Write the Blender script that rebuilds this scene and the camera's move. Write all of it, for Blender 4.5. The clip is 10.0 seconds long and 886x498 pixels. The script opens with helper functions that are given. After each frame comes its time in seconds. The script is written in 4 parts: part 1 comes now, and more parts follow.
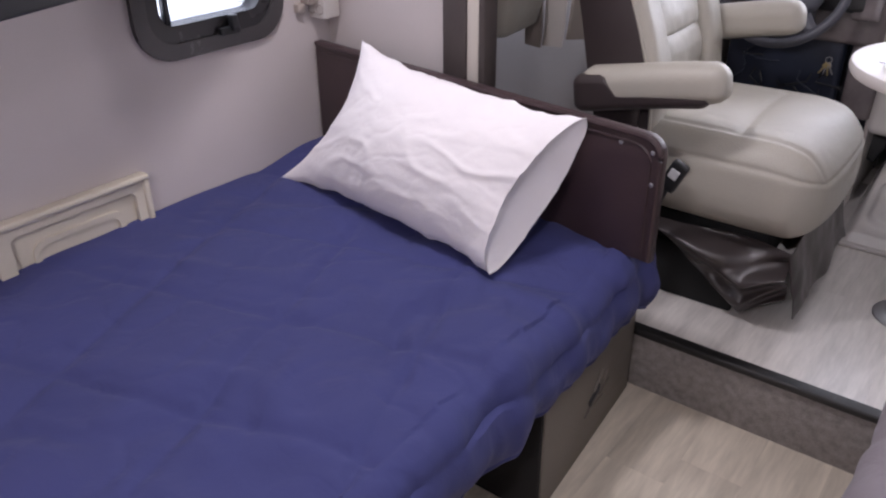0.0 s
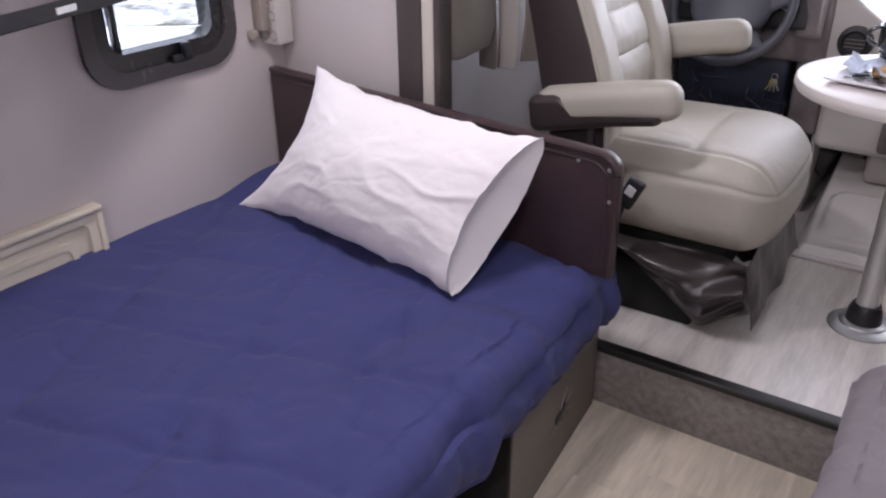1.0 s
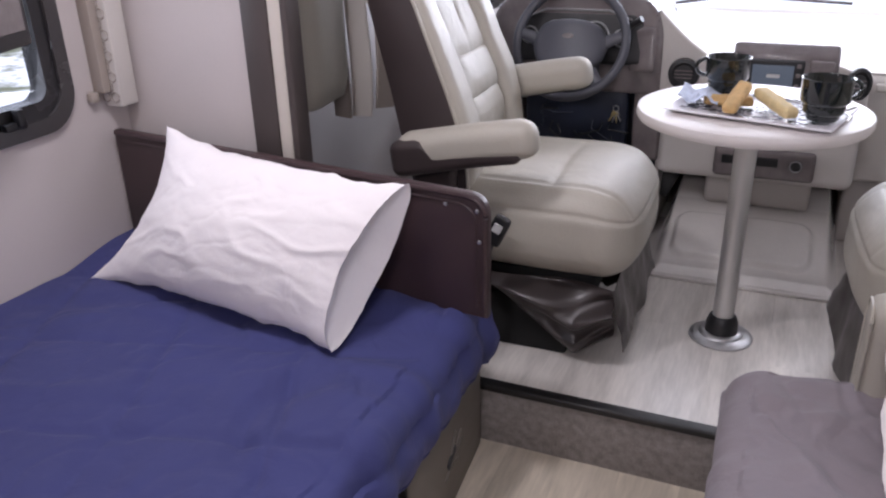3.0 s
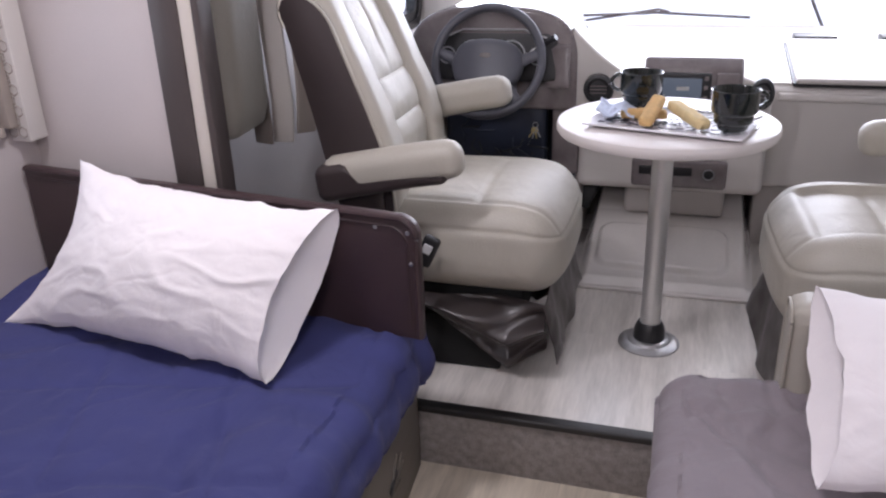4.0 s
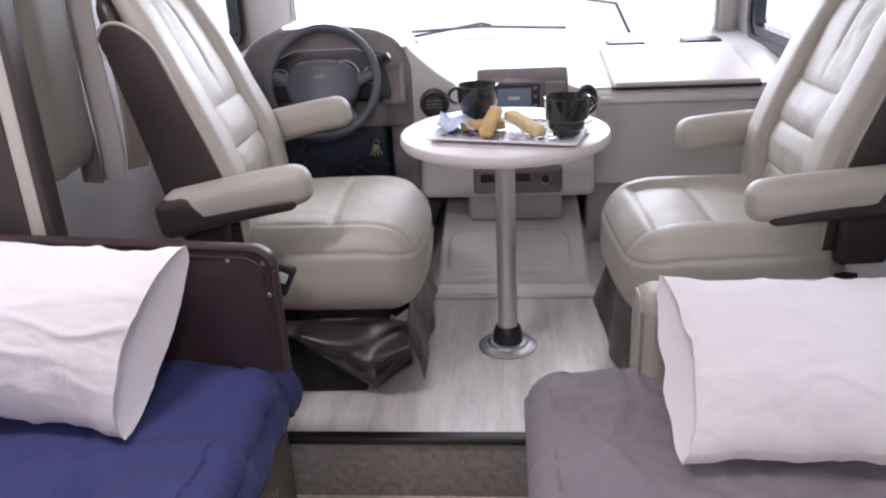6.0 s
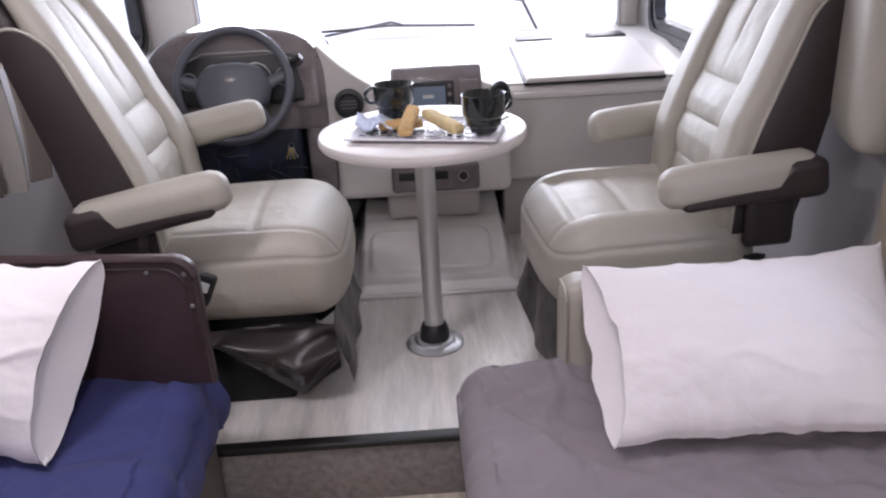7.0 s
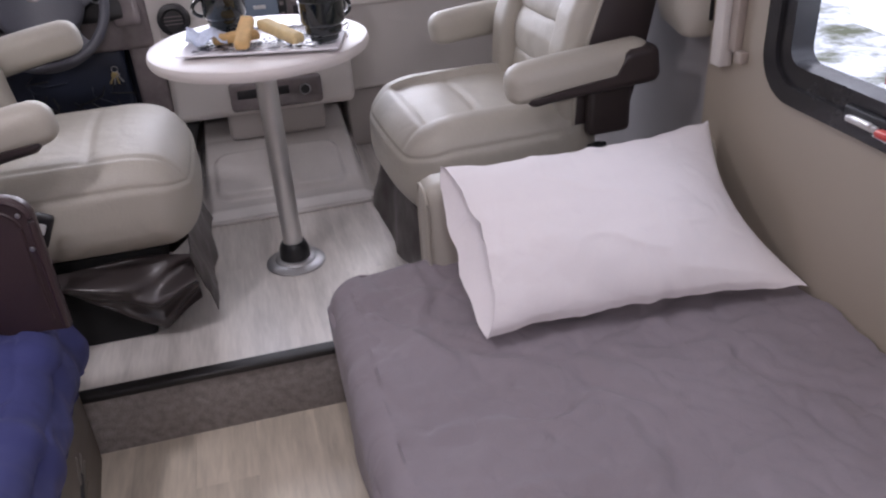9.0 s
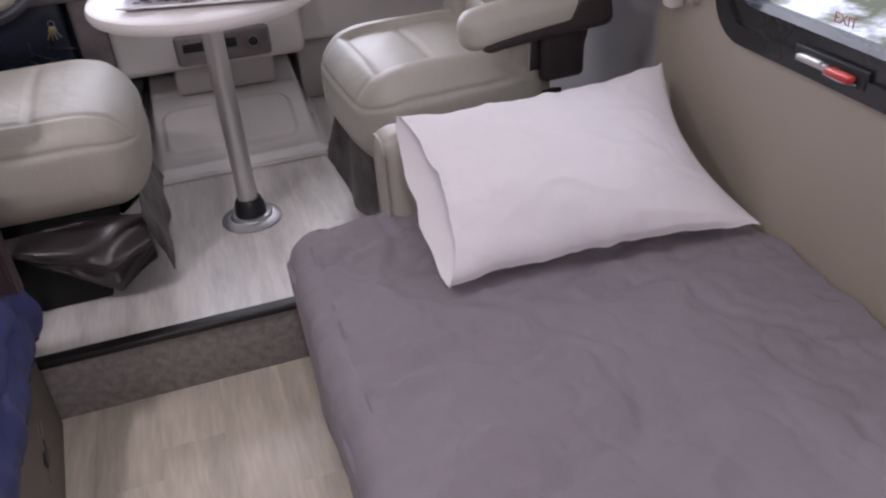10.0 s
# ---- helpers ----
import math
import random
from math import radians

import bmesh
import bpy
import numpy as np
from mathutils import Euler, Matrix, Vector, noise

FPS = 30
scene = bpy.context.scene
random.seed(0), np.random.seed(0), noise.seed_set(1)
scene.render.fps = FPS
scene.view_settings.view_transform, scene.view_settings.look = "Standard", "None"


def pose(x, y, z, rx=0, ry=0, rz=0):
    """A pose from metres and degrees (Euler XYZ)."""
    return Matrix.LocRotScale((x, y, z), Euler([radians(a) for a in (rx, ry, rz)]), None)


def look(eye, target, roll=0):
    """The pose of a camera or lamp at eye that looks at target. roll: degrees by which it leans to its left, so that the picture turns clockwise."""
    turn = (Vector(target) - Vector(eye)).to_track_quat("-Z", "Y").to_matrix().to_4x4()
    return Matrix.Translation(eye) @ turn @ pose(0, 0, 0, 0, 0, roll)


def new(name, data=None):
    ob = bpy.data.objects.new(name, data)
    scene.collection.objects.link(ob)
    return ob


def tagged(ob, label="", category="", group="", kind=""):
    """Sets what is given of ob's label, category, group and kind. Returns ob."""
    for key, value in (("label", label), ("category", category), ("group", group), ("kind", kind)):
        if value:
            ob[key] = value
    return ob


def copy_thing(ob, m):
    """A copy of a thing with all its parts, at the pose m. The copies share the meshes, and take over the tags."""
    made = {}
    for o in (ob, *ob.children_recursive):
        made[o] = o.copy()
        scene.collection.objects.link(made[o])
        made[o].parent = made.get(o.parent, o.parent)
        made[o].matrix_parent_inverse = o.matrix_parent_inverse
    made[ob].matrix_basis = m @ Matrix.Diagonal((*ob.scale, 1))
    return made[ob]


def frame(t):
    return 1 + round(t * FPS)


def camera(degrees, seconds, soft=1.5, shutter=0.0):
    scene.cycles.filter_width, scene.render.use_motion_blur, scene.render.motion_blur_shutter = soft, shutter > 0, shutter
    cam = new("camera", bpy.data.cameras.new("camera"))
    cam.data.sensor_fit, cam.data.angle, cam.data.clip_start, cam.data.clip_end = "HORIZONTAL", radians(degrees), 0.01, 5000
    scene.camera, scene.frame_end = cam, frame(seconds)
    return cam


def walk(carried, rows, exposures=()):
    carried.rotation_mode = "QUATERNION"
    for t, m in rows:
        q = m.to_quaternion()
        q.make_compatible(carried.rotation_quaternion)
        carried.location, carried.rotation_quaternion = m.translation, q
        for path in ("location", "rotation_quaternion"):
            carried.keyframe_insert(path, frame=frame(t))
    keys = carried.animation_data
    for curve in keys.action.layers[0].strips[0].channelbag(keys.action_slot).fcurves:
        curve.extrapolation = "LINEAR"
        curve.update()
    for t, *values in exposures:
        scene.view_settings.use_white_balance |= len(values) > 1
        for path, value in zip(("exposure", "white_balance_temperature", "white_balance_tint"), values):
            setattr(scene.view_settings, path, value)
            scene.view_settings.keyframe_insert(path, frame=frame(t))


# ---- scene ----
cam = camera(58.4, 10.0, soft=2.2)
EXPO = 0.42
FILL_POWER = 5
PATH = [
    (0, (0.108, 0.067, 1.195), (-0.965, 1.458, 0.237), -0.5),
    (0.5, (0.106, 0.069, 1.189), (-0.94, 1.496, 0.258), -0.6),
    (1, (0.103, 0.069, 1.191), (-0.903, 1.54, 0.284), -0.7),
    (1.5, (0.095, 0.07, 1.192), (-0.854, 1.592, 0.307), -0.9),
    (2, (0.088, 0.074, 1.195), (-0.795, 1.647, 0.331), -1.1),
    (2.5, (0.082, 0.076, 1.197), (-0.725, 1.701, 0.355), -1.3),
    (3.8, (0.057, 0.086, 1.195), (-0.532, 1.829, 0.412), -1.7),
    (4, (0.055, 0.081, 1.201), (-0.497, 1.838, 0.423), -1.9),
    (4.5, (0.044, 0.082, 1.204), (-0.41, 1.873, 0.438), -2.1),
    (5, (0.034, 0.084, 1.204), (-0.324, 1.901, 0.449), -2.3),
    (5.5, (0.028, 0.083, 1.205), (-0.238, 1.917, 0.453), -2.6),
    (7, (-0.001, 0.083, 1.209), (0.044, 1.929, 0.441), -3.1),
    (7.5, (-0.011, 0.083, 1.208), (0.134, 1.909, 0.404), -3.2),
    (8, (-0.019, 0.083, 1.202), (0.226, 1.871, 0.34), -3.3),
    (8.5, (-0.025, 0.084, 1.199), (0.307, 1.827, 0.276), -3.5),
    (9, (-0.033, 0.083, 1.197), (0.366, 1.78, 0.216), -3.7),
    (9.5, (-0.04, 0.084, 1.193), (0.411, 1.735, 0.16), -3.7),
    (10, (-0.039, 0.087, 1.19), (0.441, 1.695, 0.101), -3.9),
]
walk(cam, [(t, look(e, a, r)) for t, e, a, r in PATH], [(0, EXPO, 5880, 19), (2.5, EXPO, 5880, 18), (4.2, EXPO + 0.08, 5880, 18), (7, EXPO + 0.03, 5880, 18), (9, EXPO - 0.16, 5880, 20), (10, EXPO - 0.2, 5880, 20)])

# world: overcast winter sky, one soft sun
world = bpy.data.worlds.new("world")
scene.world = world
world.use_nodes = True
wn = world.node_tree
sky = wn.nodes.new("ShaderNodeTexSky")
sky.sky_type = "NISHITA"
sky.sun_disc = False
sky.sun_elevation, sky.sun_rotation = radians(38), radians(20)
sky.air_density, sky.dust_density = 1.0, 3.0
bg = wn.nodes["Background"]
bg.inputs["Strength"].default_value = 0.15
soften = wn.nodes.new("ShaderNodeMix")
soften.data_type = "RGBA"
soften.inputs["Factor"].default_value = 0.75
soften.inputs["B"].default_value = (7.0, 7.2, 7.6, 1)
wn.links.new(sky.outputs[0], soften.inputs["A"])
wn.links.new(soften.outputs["Result"], bg.inputs["Color"])
sun = new("sun", bpy.data.lights.new("sun", "SUN"))
sun.data.energy, sun.data.angle, sun.data.color = 1.0, radians(15), (1, 0.96, 0.9)
sun.matrix_world = look((0, 0, 0), (-0.35, -1.0, -0.85))


def area(name, place, target, w, h, power, color=(1, 1, 1)):
    ob = new(name, bpy.data.lights.new(name, "AREA"))
    ob.data.shape, ob.data.size, ob.data.size_y = "RECTANGLE", w, h
    ob.data.energy, ob.data.color = power, color
    ob.matrix_world = look(place, target)
    return ob


# daylight in the openings, and three unseen ceiling lamps added as fill
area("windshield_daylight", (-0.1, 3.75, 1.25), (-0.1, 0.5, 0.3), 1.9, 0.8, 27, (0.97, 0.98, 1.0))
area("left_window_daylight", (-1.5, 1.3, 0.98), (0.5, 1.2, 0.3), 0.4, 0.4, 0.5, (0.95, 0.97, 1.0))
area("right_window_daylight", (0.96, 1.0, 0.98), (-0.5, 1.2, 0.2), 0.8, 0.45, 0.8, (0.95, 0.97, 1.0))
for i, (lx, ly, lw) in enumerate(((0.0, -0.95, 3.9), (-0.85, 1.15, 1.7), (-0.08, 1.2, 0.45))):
    area("ceiling_fill_light", (lx, ly, 1.845), (lx, ly, 0), 0.16, 0.16, FILL_POWER * lw, (1, 0.93, 0.88))


# ---- materials ----
def material(name, color, rough=0.6, metal=0.0, vary=0.12, scale=6.0, grain=120.0, bump=0.05, rand=0.0, coat=0.0, sheen=0.0, stretch=(1, 1, 1), crumple=0.0):
    m = bpy.data.materials.new(name)
    m.use_nodes = True
    t = m.node_tree
    b = t.nodes["Principled BSDF"]
    b.inputs["Metallic"].default_value = metal
    b.inputs["Coat Weight"].default_value = coat
    b.inputs["Sheen Weight"].default_value = sheen
    co = t.nodes.new("ShaderNodeTexCoord")
    mp = t.nodes.new("ShaderNodeMapping")
    mp.inputs["Scale"].default_value = stretch
    t.links.new(co.outputs["Object"], mp.inputs["Vector"])
    big = t.nodes.new("ShaderNodeTexNoise")
    big.inputs["Scale"].default_value, big.inputs["Detail"].default_value = scale, 5
    small = t.nodes.new("ShaderNodeTexNoise")
    small.inputs["Scale"].default_value, small.inputs["Detail"].default_value = grain, 3
    for n in (big, small):
        t.links.new(mp.outputs[0], n.inputs["Vector"])
    add = t.nodes.new("ShaderNodeMath")
    add.operation = "MULTIPLY_ADD"
    t.links.new(small.outputs[0], add.inputs[0])
    add.inputs[1].default_value = 0.45
    t.links.new(big.outputs[0], add.inputs[2])
    last = add.outputs[0]
    if rand:
        oi = t.nodes.new("ShaderNodeObjectInfo")
        r2 = t.nodes.new("ShaderNodeMath")
        r2.operation = "MULTIPLY_ADD"
        r2.inputs[1].default_value = rand
        t.links.new(oi.outputs["Random"], r2.inputs[0])
        t.links.new(last, r2.inputs[2])
        last = r2.outputs[0]
    ramp = t.nodes.new("ShaderNodeMapRange")
    ramp.inputs["From Min"].default_value, ramp.inputs["From Max"].default_value = 0.35, 1.1 + rand
    ramp.inputs["To Min"].default_value, ramp.inputs["To Max"].default_value = 1 - vary, 1 + vary
    t.links.new(last, ramp.inputs[0])
    mul = t.nodes.new("ShaderNodeMix")
    mul.data_type, mul.blend_type = "RGBA", "MULTIPLY"
    mul.inputs["Factor"].default_value = 1
    mul.inputs["A"].default_value = (*color, 1)
    t.links.new(ramp.outputs[0], mul.inputs["B"])
    t.links.new(mul.outputs["Result"], b.inputs["Base Color"])
    rr = t.nodes.new("ShaderNodeMapRange")
    rr.inputs["To Min"].default_value, rr.inputs["To Max"].default_value = max(rough - 0.1, 0.02), min(rough + 0.1, 1)
    t.links.new(big.outputs[0], rr.inputs[0])
    t.links.new(rr.outputs[0], b.inputs["Roughness"])
    if bump:
        bp = t.nodes.new("ShaderNodeBump")
        bp.inputs["Strength"].default_value, bp.inputs["Distance"].default_value = bump, 0.004
        t.links.new(small.outputs[0], bp.inputs["Height"])
        t.links.new(bp.outputs[0], b.inputs["Normal"])
        if crumple:
            # soft small creases of cloth or hide
            cn = t.nodes.new("ShaderNodeTexNoise")
            cn.inputs["Scale"].default_value, cn.inputs["Detail"].default_value = 13.0, 6
            cn.inputs["Distortion"].default_value = 1.2
            t.links.new(mp.outputs[0], cn.inputs["Vector"])
            b2 = t.nodes.new("ShaderNodeBump")
            b2.inputs["Strength"].default_value, b2.inputs["Distance"].default_value = crumple, 0.02
            t.links.new(cn.outputs[0], b2.inputs["Height"])
            t.links.new(b2.outputs[0], bp.inputs["Normal"])
    return m


def glass_material(name, tint=(1, 1, 1), rough=0.0):
    m = bpy.data.materials.new(name)
    m.use_nodes = True
    b = m.node_tree.nodes["Principled BSDF"]
    b.inputs["Base Color"].default_value = (*tint, 1)
    b.inputs["Transmission Weight"].default_value = 1
    b.inputs["Roughness"].default_value, b.inputs["IOR"].default_value = rough, 1.01
    return m


def glow_material(name, color, power):
    m = bpy.data.materials.new(name)
    m.use_nodes = True
    b = m.node_tree.nodes["Principled BSDF"]
    b.inputs["Base Color"].default_value = (0.02, 0.02, 0.02, 1)
    b.inputs["Emission Color"].default_value = (*color, 1)
    b.inputs["Emission Strength"].default_value = power
    return m


WALL = material("wall_panel", (0.545, 0.492, 0.478), 0.55, vary=0.05, scale=3, grain=260, bump=0.06)
# same wall panel, with warm dim light put into its colour
WALL_WARM_SHADE = material("wall_panel_warm_shade", (0.355, 0.31, 0.25), 0.55, vary=0.05, scale=3, grain=260, bump=0.06)
PLANK = material("vinyl_plank", (0.57, 0.505, 0.41), 0.40, vary=0.40, scale=3.4, grain=15, bump=0.06, rand=0.14, stretch=(7, 0.9, 1))
PLANK_CAB = material("vinyl_plank_grey", (0.61, 0.575, 0.535), 0.34, vary=0.40, scale=2.6, grain=15, bump=0.06, rand=0.14, stretch=(7, 0.9, 1))
SUBFLOOR = material("floor_joint", (0.42, 0.38, 0.33), 0.8)
CARPET = material("carpet", (0.25, 0.226, 0.213), 0.97, vary=0.42, scale=45, grain=210, bump=0.9)
RUBBER = material("black_rubber", (0.012, 0.011, 0.011), 0.48, grain=90)
NAVY = material("navy_cotton", (0.037, 0.042, 0.150), 0.85, vary=0.10, scale=5, grain=520, bump=0.10, sheen=0.05, crumple=0.22)
GREY_QUILT = material("grey_cotton", (0.235, 0.205, 0.225), 0.9, vary=0.10, scale=5, grain=520, bump=0.10, sheen=0.1, crumple=0.26)
WHITE_COTTON = material("white_cotton", (0.83, 0.79, 0.80), 0.88, vary=0.035, scale=7, grain=480, bump=0.12, sheen=0.1, crumple=0.16)
ESPRESSO = material("espresso_vinyl", (0.048, 0.029, 0.031), 0.36, vary=0.2, scale=9, grain=240, bump=0.12)
LEATHER = material("cream_leather", (0.42, 0.392, 0.335), 0.45, vary=0.07, scale=5, grain=260, bump=0.16, crumple=0.12)
LEATHER_DARK = material("dark_brown_leather", (0.040, 0.030, 0.030), 0.42, vary=0.15, scale=6, grain=260, bump=0.14)
SKIRT = material("brown_vinyl_skirt", (0.042, 0.034, 0.033), 0.32, vary=0.18, scale=8, grain=240, bump=0.1)
BOXWOOD = material("brown_laminate", (0.150, 0.130, 0.110), 0.5, vary=0.12, scale=5, grain=90, stretch=(1, 1, 6))
# near-black that paints the shade in the voids under the beds
UNDERBED_SHADE = material("underbed_shade_black", (0.008, 0.007, 0.007), 0.9)
DASH = material("dash_plastic", (0.56, 0.53, 0.50), 0.52, vary=0.05, scale=5, grain=340, bump=0.12)
# the dash plastic again, darkened for shade on low and side panels
DASH_SHADE = material("dash_plastic_shade", (0.43, 0.40, 0.375), 0.5, vary=0.05, scale=5, grain=340, bump=0.12)
HUMP = material("clear_vinyl_mat", (0.63, 0.60, 0.57), 0.07, vary=0.08, scale=7, grain=80, bump=0.06, coat=0.8)
BEZEL = material("gloss_bezel", (0.19, 0.165, 0.165), 0.2, vary=0.2, scale=20, grain=60, coat=0.5, bump=0.02)
BLACKP = material("black_plastic", (0.016, 0.016, 0.018), 0.42, vary=0.2)
NAVYP = material("dark_blue_plastic", (0.014, 0.020, 0.040), 0.45, vary=0.15)
WHEELP = material("steering_plastic", (0.085, 0.087, 0.105), 0.42, vary=0.12)
CHROME = material("brushed_steel", (0.66, 0.65, 0.64), 0.45, metal=0.75, vary=0.05, grain=160, stretch=(1, 1, 0.1))
ALU = material("satin_aluminium", (0.44, 0.44, 0.45), 0.42, metal=0.9, vary=0.08)
TABLETOP = material("cream_laminate", (0.70, 0.655, 0.63), 0.4, vary=0.04, scale=4, grain=200, bump=0.02)
CERAMIC = material("black_ceramic", (0.010, 0.014, 0.015), 0.1, vary=0.1, coat=0.6, bump=0.0)
TRAYM = material("tray_melamine", (0.80, 0.78, 0.82), 0.4, vary=0.05, bump=0.02)
PATTERN = material("tray_print", (0.035, 0.033, 0.05), 0.4, vary=0.3)
NAPKIN = material("blue_white_napkin", (0.60, 0.66, 0.80), 0.8, vary=0.15, scale=30)
BISCUIT = material("biscuit", (0.70, 0.55, 0.29), 0.75, vary=0.22, scale=40, grain=260, bump=0.5)
BISCUIT_DARK = material("biscuit_toasted", (0.64, 0.42, 0.18), 0.75, vary=0.25, scale=40, grain=260, bump=0.5)
FRAME_BLK = material("window_frame_black", (0.022, 0.021, 0.023), 0.25, vary=0.15, bump=0.03)
FRAME_GREY = material("window_frame_grey", (0.050, 0.046, 0.047), 0.24, vary=0.15, bump=0.05)
CREAM_PLASTIC = material("cream_plastic", (0.66, 0.60, 0.49), 0.4, vary=0.05, bump=0.03)
TRIM_DARK = material("slide_trim_dark", (0.072, 0.058, 0.055), 0.4, vary=0.12, stretch=(1, 1, 0.2))
TRIM_LIGHT = material("slide_trim_light", (0.58, 0.53, 0.47), 0.45, vary=0.05)
FABRIC = material("valance_fabric", (0.62, 0.58, 0.54), 0.9, vary=0.06, grain=400, bump=0.2)
FABRIC_TAN = material("valance_tan", (0.36, 0.31, 0.27), 0.9, vary=0.08, grain=400, bump=0.2)
CABWALL = material("cab_side_panel", (0.42, 0.40, 0.40), 0.55, vary=0.05, scale=3, grain=240, bump=0.06)
WEBBING = material("seat_belt_webbing", (0.30, 0.26, 0.23), 0.8, vary=0.1, grain=300, bump=0.3)
RED = material("red_plastic", (0.50, 0.05, 0.04), 0.4)
SCREEN = glow_material("display", (0.35, 0.42, 0.52), 0.15)
GREEN_LIGHT = glow_material("green_indicator", (0.2, 0.9, 0.15), 0.8)
INK_RED = material("red_lettering", (0.42, 0.16, 0.16), 0.5)
INK_WHITE = material("white_marking", (0.6, 0.6, 0.6), 0.5)
GLASS = glass_material("window_glass")
LAMP_GLOW = glow_material("lamp_diffuser", (1, 0.93, 0.85), 4.0)
CEILM = material("ceiling_vinyl", (0.66, 0.63, 0.60), 0.6, vary=0.04)
METAL_DARK = material("seat_pedestal", (0.006, 0.006, 0.006), 0.9)


def snow_material():
    m = bpy.data.materials.new("snowy_grass")
    m.use_nodes = True
    t = m.node_tree
    b = t.nodes["Principled BSDF"]
    b.inputs["Roughness"].default_value = 0.95
    co = t.nodes.new("ShaderNodeTexCoord")
    n = t.nodes.new("ShaderNodeTexNoise")
    n.inputs["Scale"].default_value, n.inputs["Detail"].default_value, n.inputs["Roughness"].default_value = 1.1, 9, 0.68
    t.links.new(co.outputs["Object"], n.inputs["Vector"])
    # ground whitened ahead of the vehicle, for a burnt-out windshield view
    sep = t.nodes.new("ShaderNodeSeparateXYZ")
    t.links.new(co.outputs["Object"], sep.inputs[0])
    deep = t.nodes.new("ShaderNodeMapRange")
    deep.inputs["From Min"].default_value, deep.inputs["From Max"].default_value = 4.0, 9.0
    deep.inputs["To Max"].default_value = 0.22
    side = t.nodes.new("ShaderNodeMath")
    side.operation = "ABSOLUTE"
    t.links.new(sep.outputs["X"], side.inputs[0])
    ahead = t.nodes.new("ShaderNodeMath")
    ahead.operation = "SUBTRACT"
    t.links.new(sep.outputs["Y"], ahead.inputs[0])
    t.links.new(side.outputs[0], ahead.inputs[1])
    t.links.new(ahead.outputs[0], deep.inputs[0])
    plus = t.nodes.new("ShaderNodeMath")
    t.links.new(n.outputs[0], plus.inputs[0])
    t.links.new(deep.outputs[0], plus.inputs[1])
    r = t.nodes.new("ShaderNodeValToRGB")
    r.color_ramp.elements[0].position, r.color_ramp.elements[0].color = 0.40, (0.14, 0.15, 0.09, 1)
    r.color_ramp.elements[1].position, r.color_ramp.elements[1].color = 0.54, (0.82, 0.84, 0.90, 1)
    e = r.color_ramp.elements.new(0.46)
    e.color = (0.36, 0.37, 0.33, 1)
    t.links.new(plus.outputs[0], r.inputs[0])
    t.links.new(r.outputs[0], b.inputs["Base Color"])
    return m


SNOW = snow_material()


# ---- builders ----
def mesh_object(name, bm, mat, smooth=True):
    me = bpy.data.meshes.new(name)
    bmesh.ops.recalc_face_normals(bm, faces=bm.faces)
    bm.to_mesh(me)
    bm.free()
    me.materials.append(mat)
    if smooth:
        for p in me.polygons:
            p.use_smooth = True
        me.set_sharp_from_angle(angle=radians(40))
    return new(name, me)


def thing(name, place, label, category, group="", kind=""):
    ob = new(name)
    ob.empty_display_size = 0.05
    ob.location = place
    return tagged(ob, label, category, group, kind)


def root_place(ob):
    p = Vector((0, 0, 0))
    while ob:
        p += ob.location
        ob = ob.parent
    return p


def part(name, bm, mat, parent, label="", smooth=True):
    """One mesh under a thing or a part; bm is in world places."""
    bmesh.ops.translate(bm, verts=bm.verts, vec=-root_place(parent))
    ob = mesh_object(name, bm, mat, smooth)
    ob.parent = parent
    return tagged(ob, label)


def solo(name, bm, mat, label, category="", kind="", group="", place=None, smooth=True):
    """A thing or piece of the setting that is one mesh; bm is in world places."""
    p = Vector(place) if place else Vector((0, 0, 0))
    bmesh.ops.translate(bm, verts=bm.verts, vec=-p)
    ob = mesh_object(name, bm, mat, smooth)
    ob.location = p
    return tagged(ob, label, category, group, kind)


def move(bm, m):
    bmesh.ops.transform(bm, matrix=m, verts=bm.verts)
    return bm


def join(*bms):
    out = bmesh.new()
    for b in bms:
        me = bpy.data.meshes.new("tmp")
        b.to_mesh(me)
        b.free()
        out.from_mesh(me)
        bpy.data.meshes.remove(me)
    return out


def box(x0, x1, y0, y1, z0, z1, bevel=0.004, seg=2):
    bm = bmesh.new()
    bmesh.ops.create_cube(bm, size=1)
    bmesh.ops.scale(bm, verts=bm.verts, vec=(x1 - x0, y1 - y0, z1 - z0))
    bmesh.ops.translate(bm, verts=bm.verts, vec=((x0 + x1) / 2, (y0 + y1) / 2, (z0 + z1) / 2))
    if bevel:
        bmesh.ops.bevel(bm, geom=bm.edges[:], offset=bevel, segments=seg, affect="EDGES", profile=0.5)
    return bm


def rbox(sx, sy, sz, r, n=12, shape=None):
    """A round-edged block about the origin; shape(v) may bend its points."""
    bm = bmesh.new()
    bmesh.ops.create_cube(bm, size=2)
    bmesh.ops.subdivide_edges(bm, edges=bm.edges[:], cuts=n, use_grid_fill=True)
    h = Vector((sx / 2, sy / 2, sz / 2))
    for v in bm.verts:
        p = [math.sin(c * math.pi / 2) * k * 0.35 + c * k * 0.65 for c, k in zip(v.co, h)]
        q = Vector([max(-(k - r), min(k - r, c)) for c, k in zip(p, h)])
        d = Vector(p) - q
        v.co = q + (d.normalized() * r if d.length > 1e-9 else d)
        if shape:
            v.co = shape(v.co.copy())
    return bm


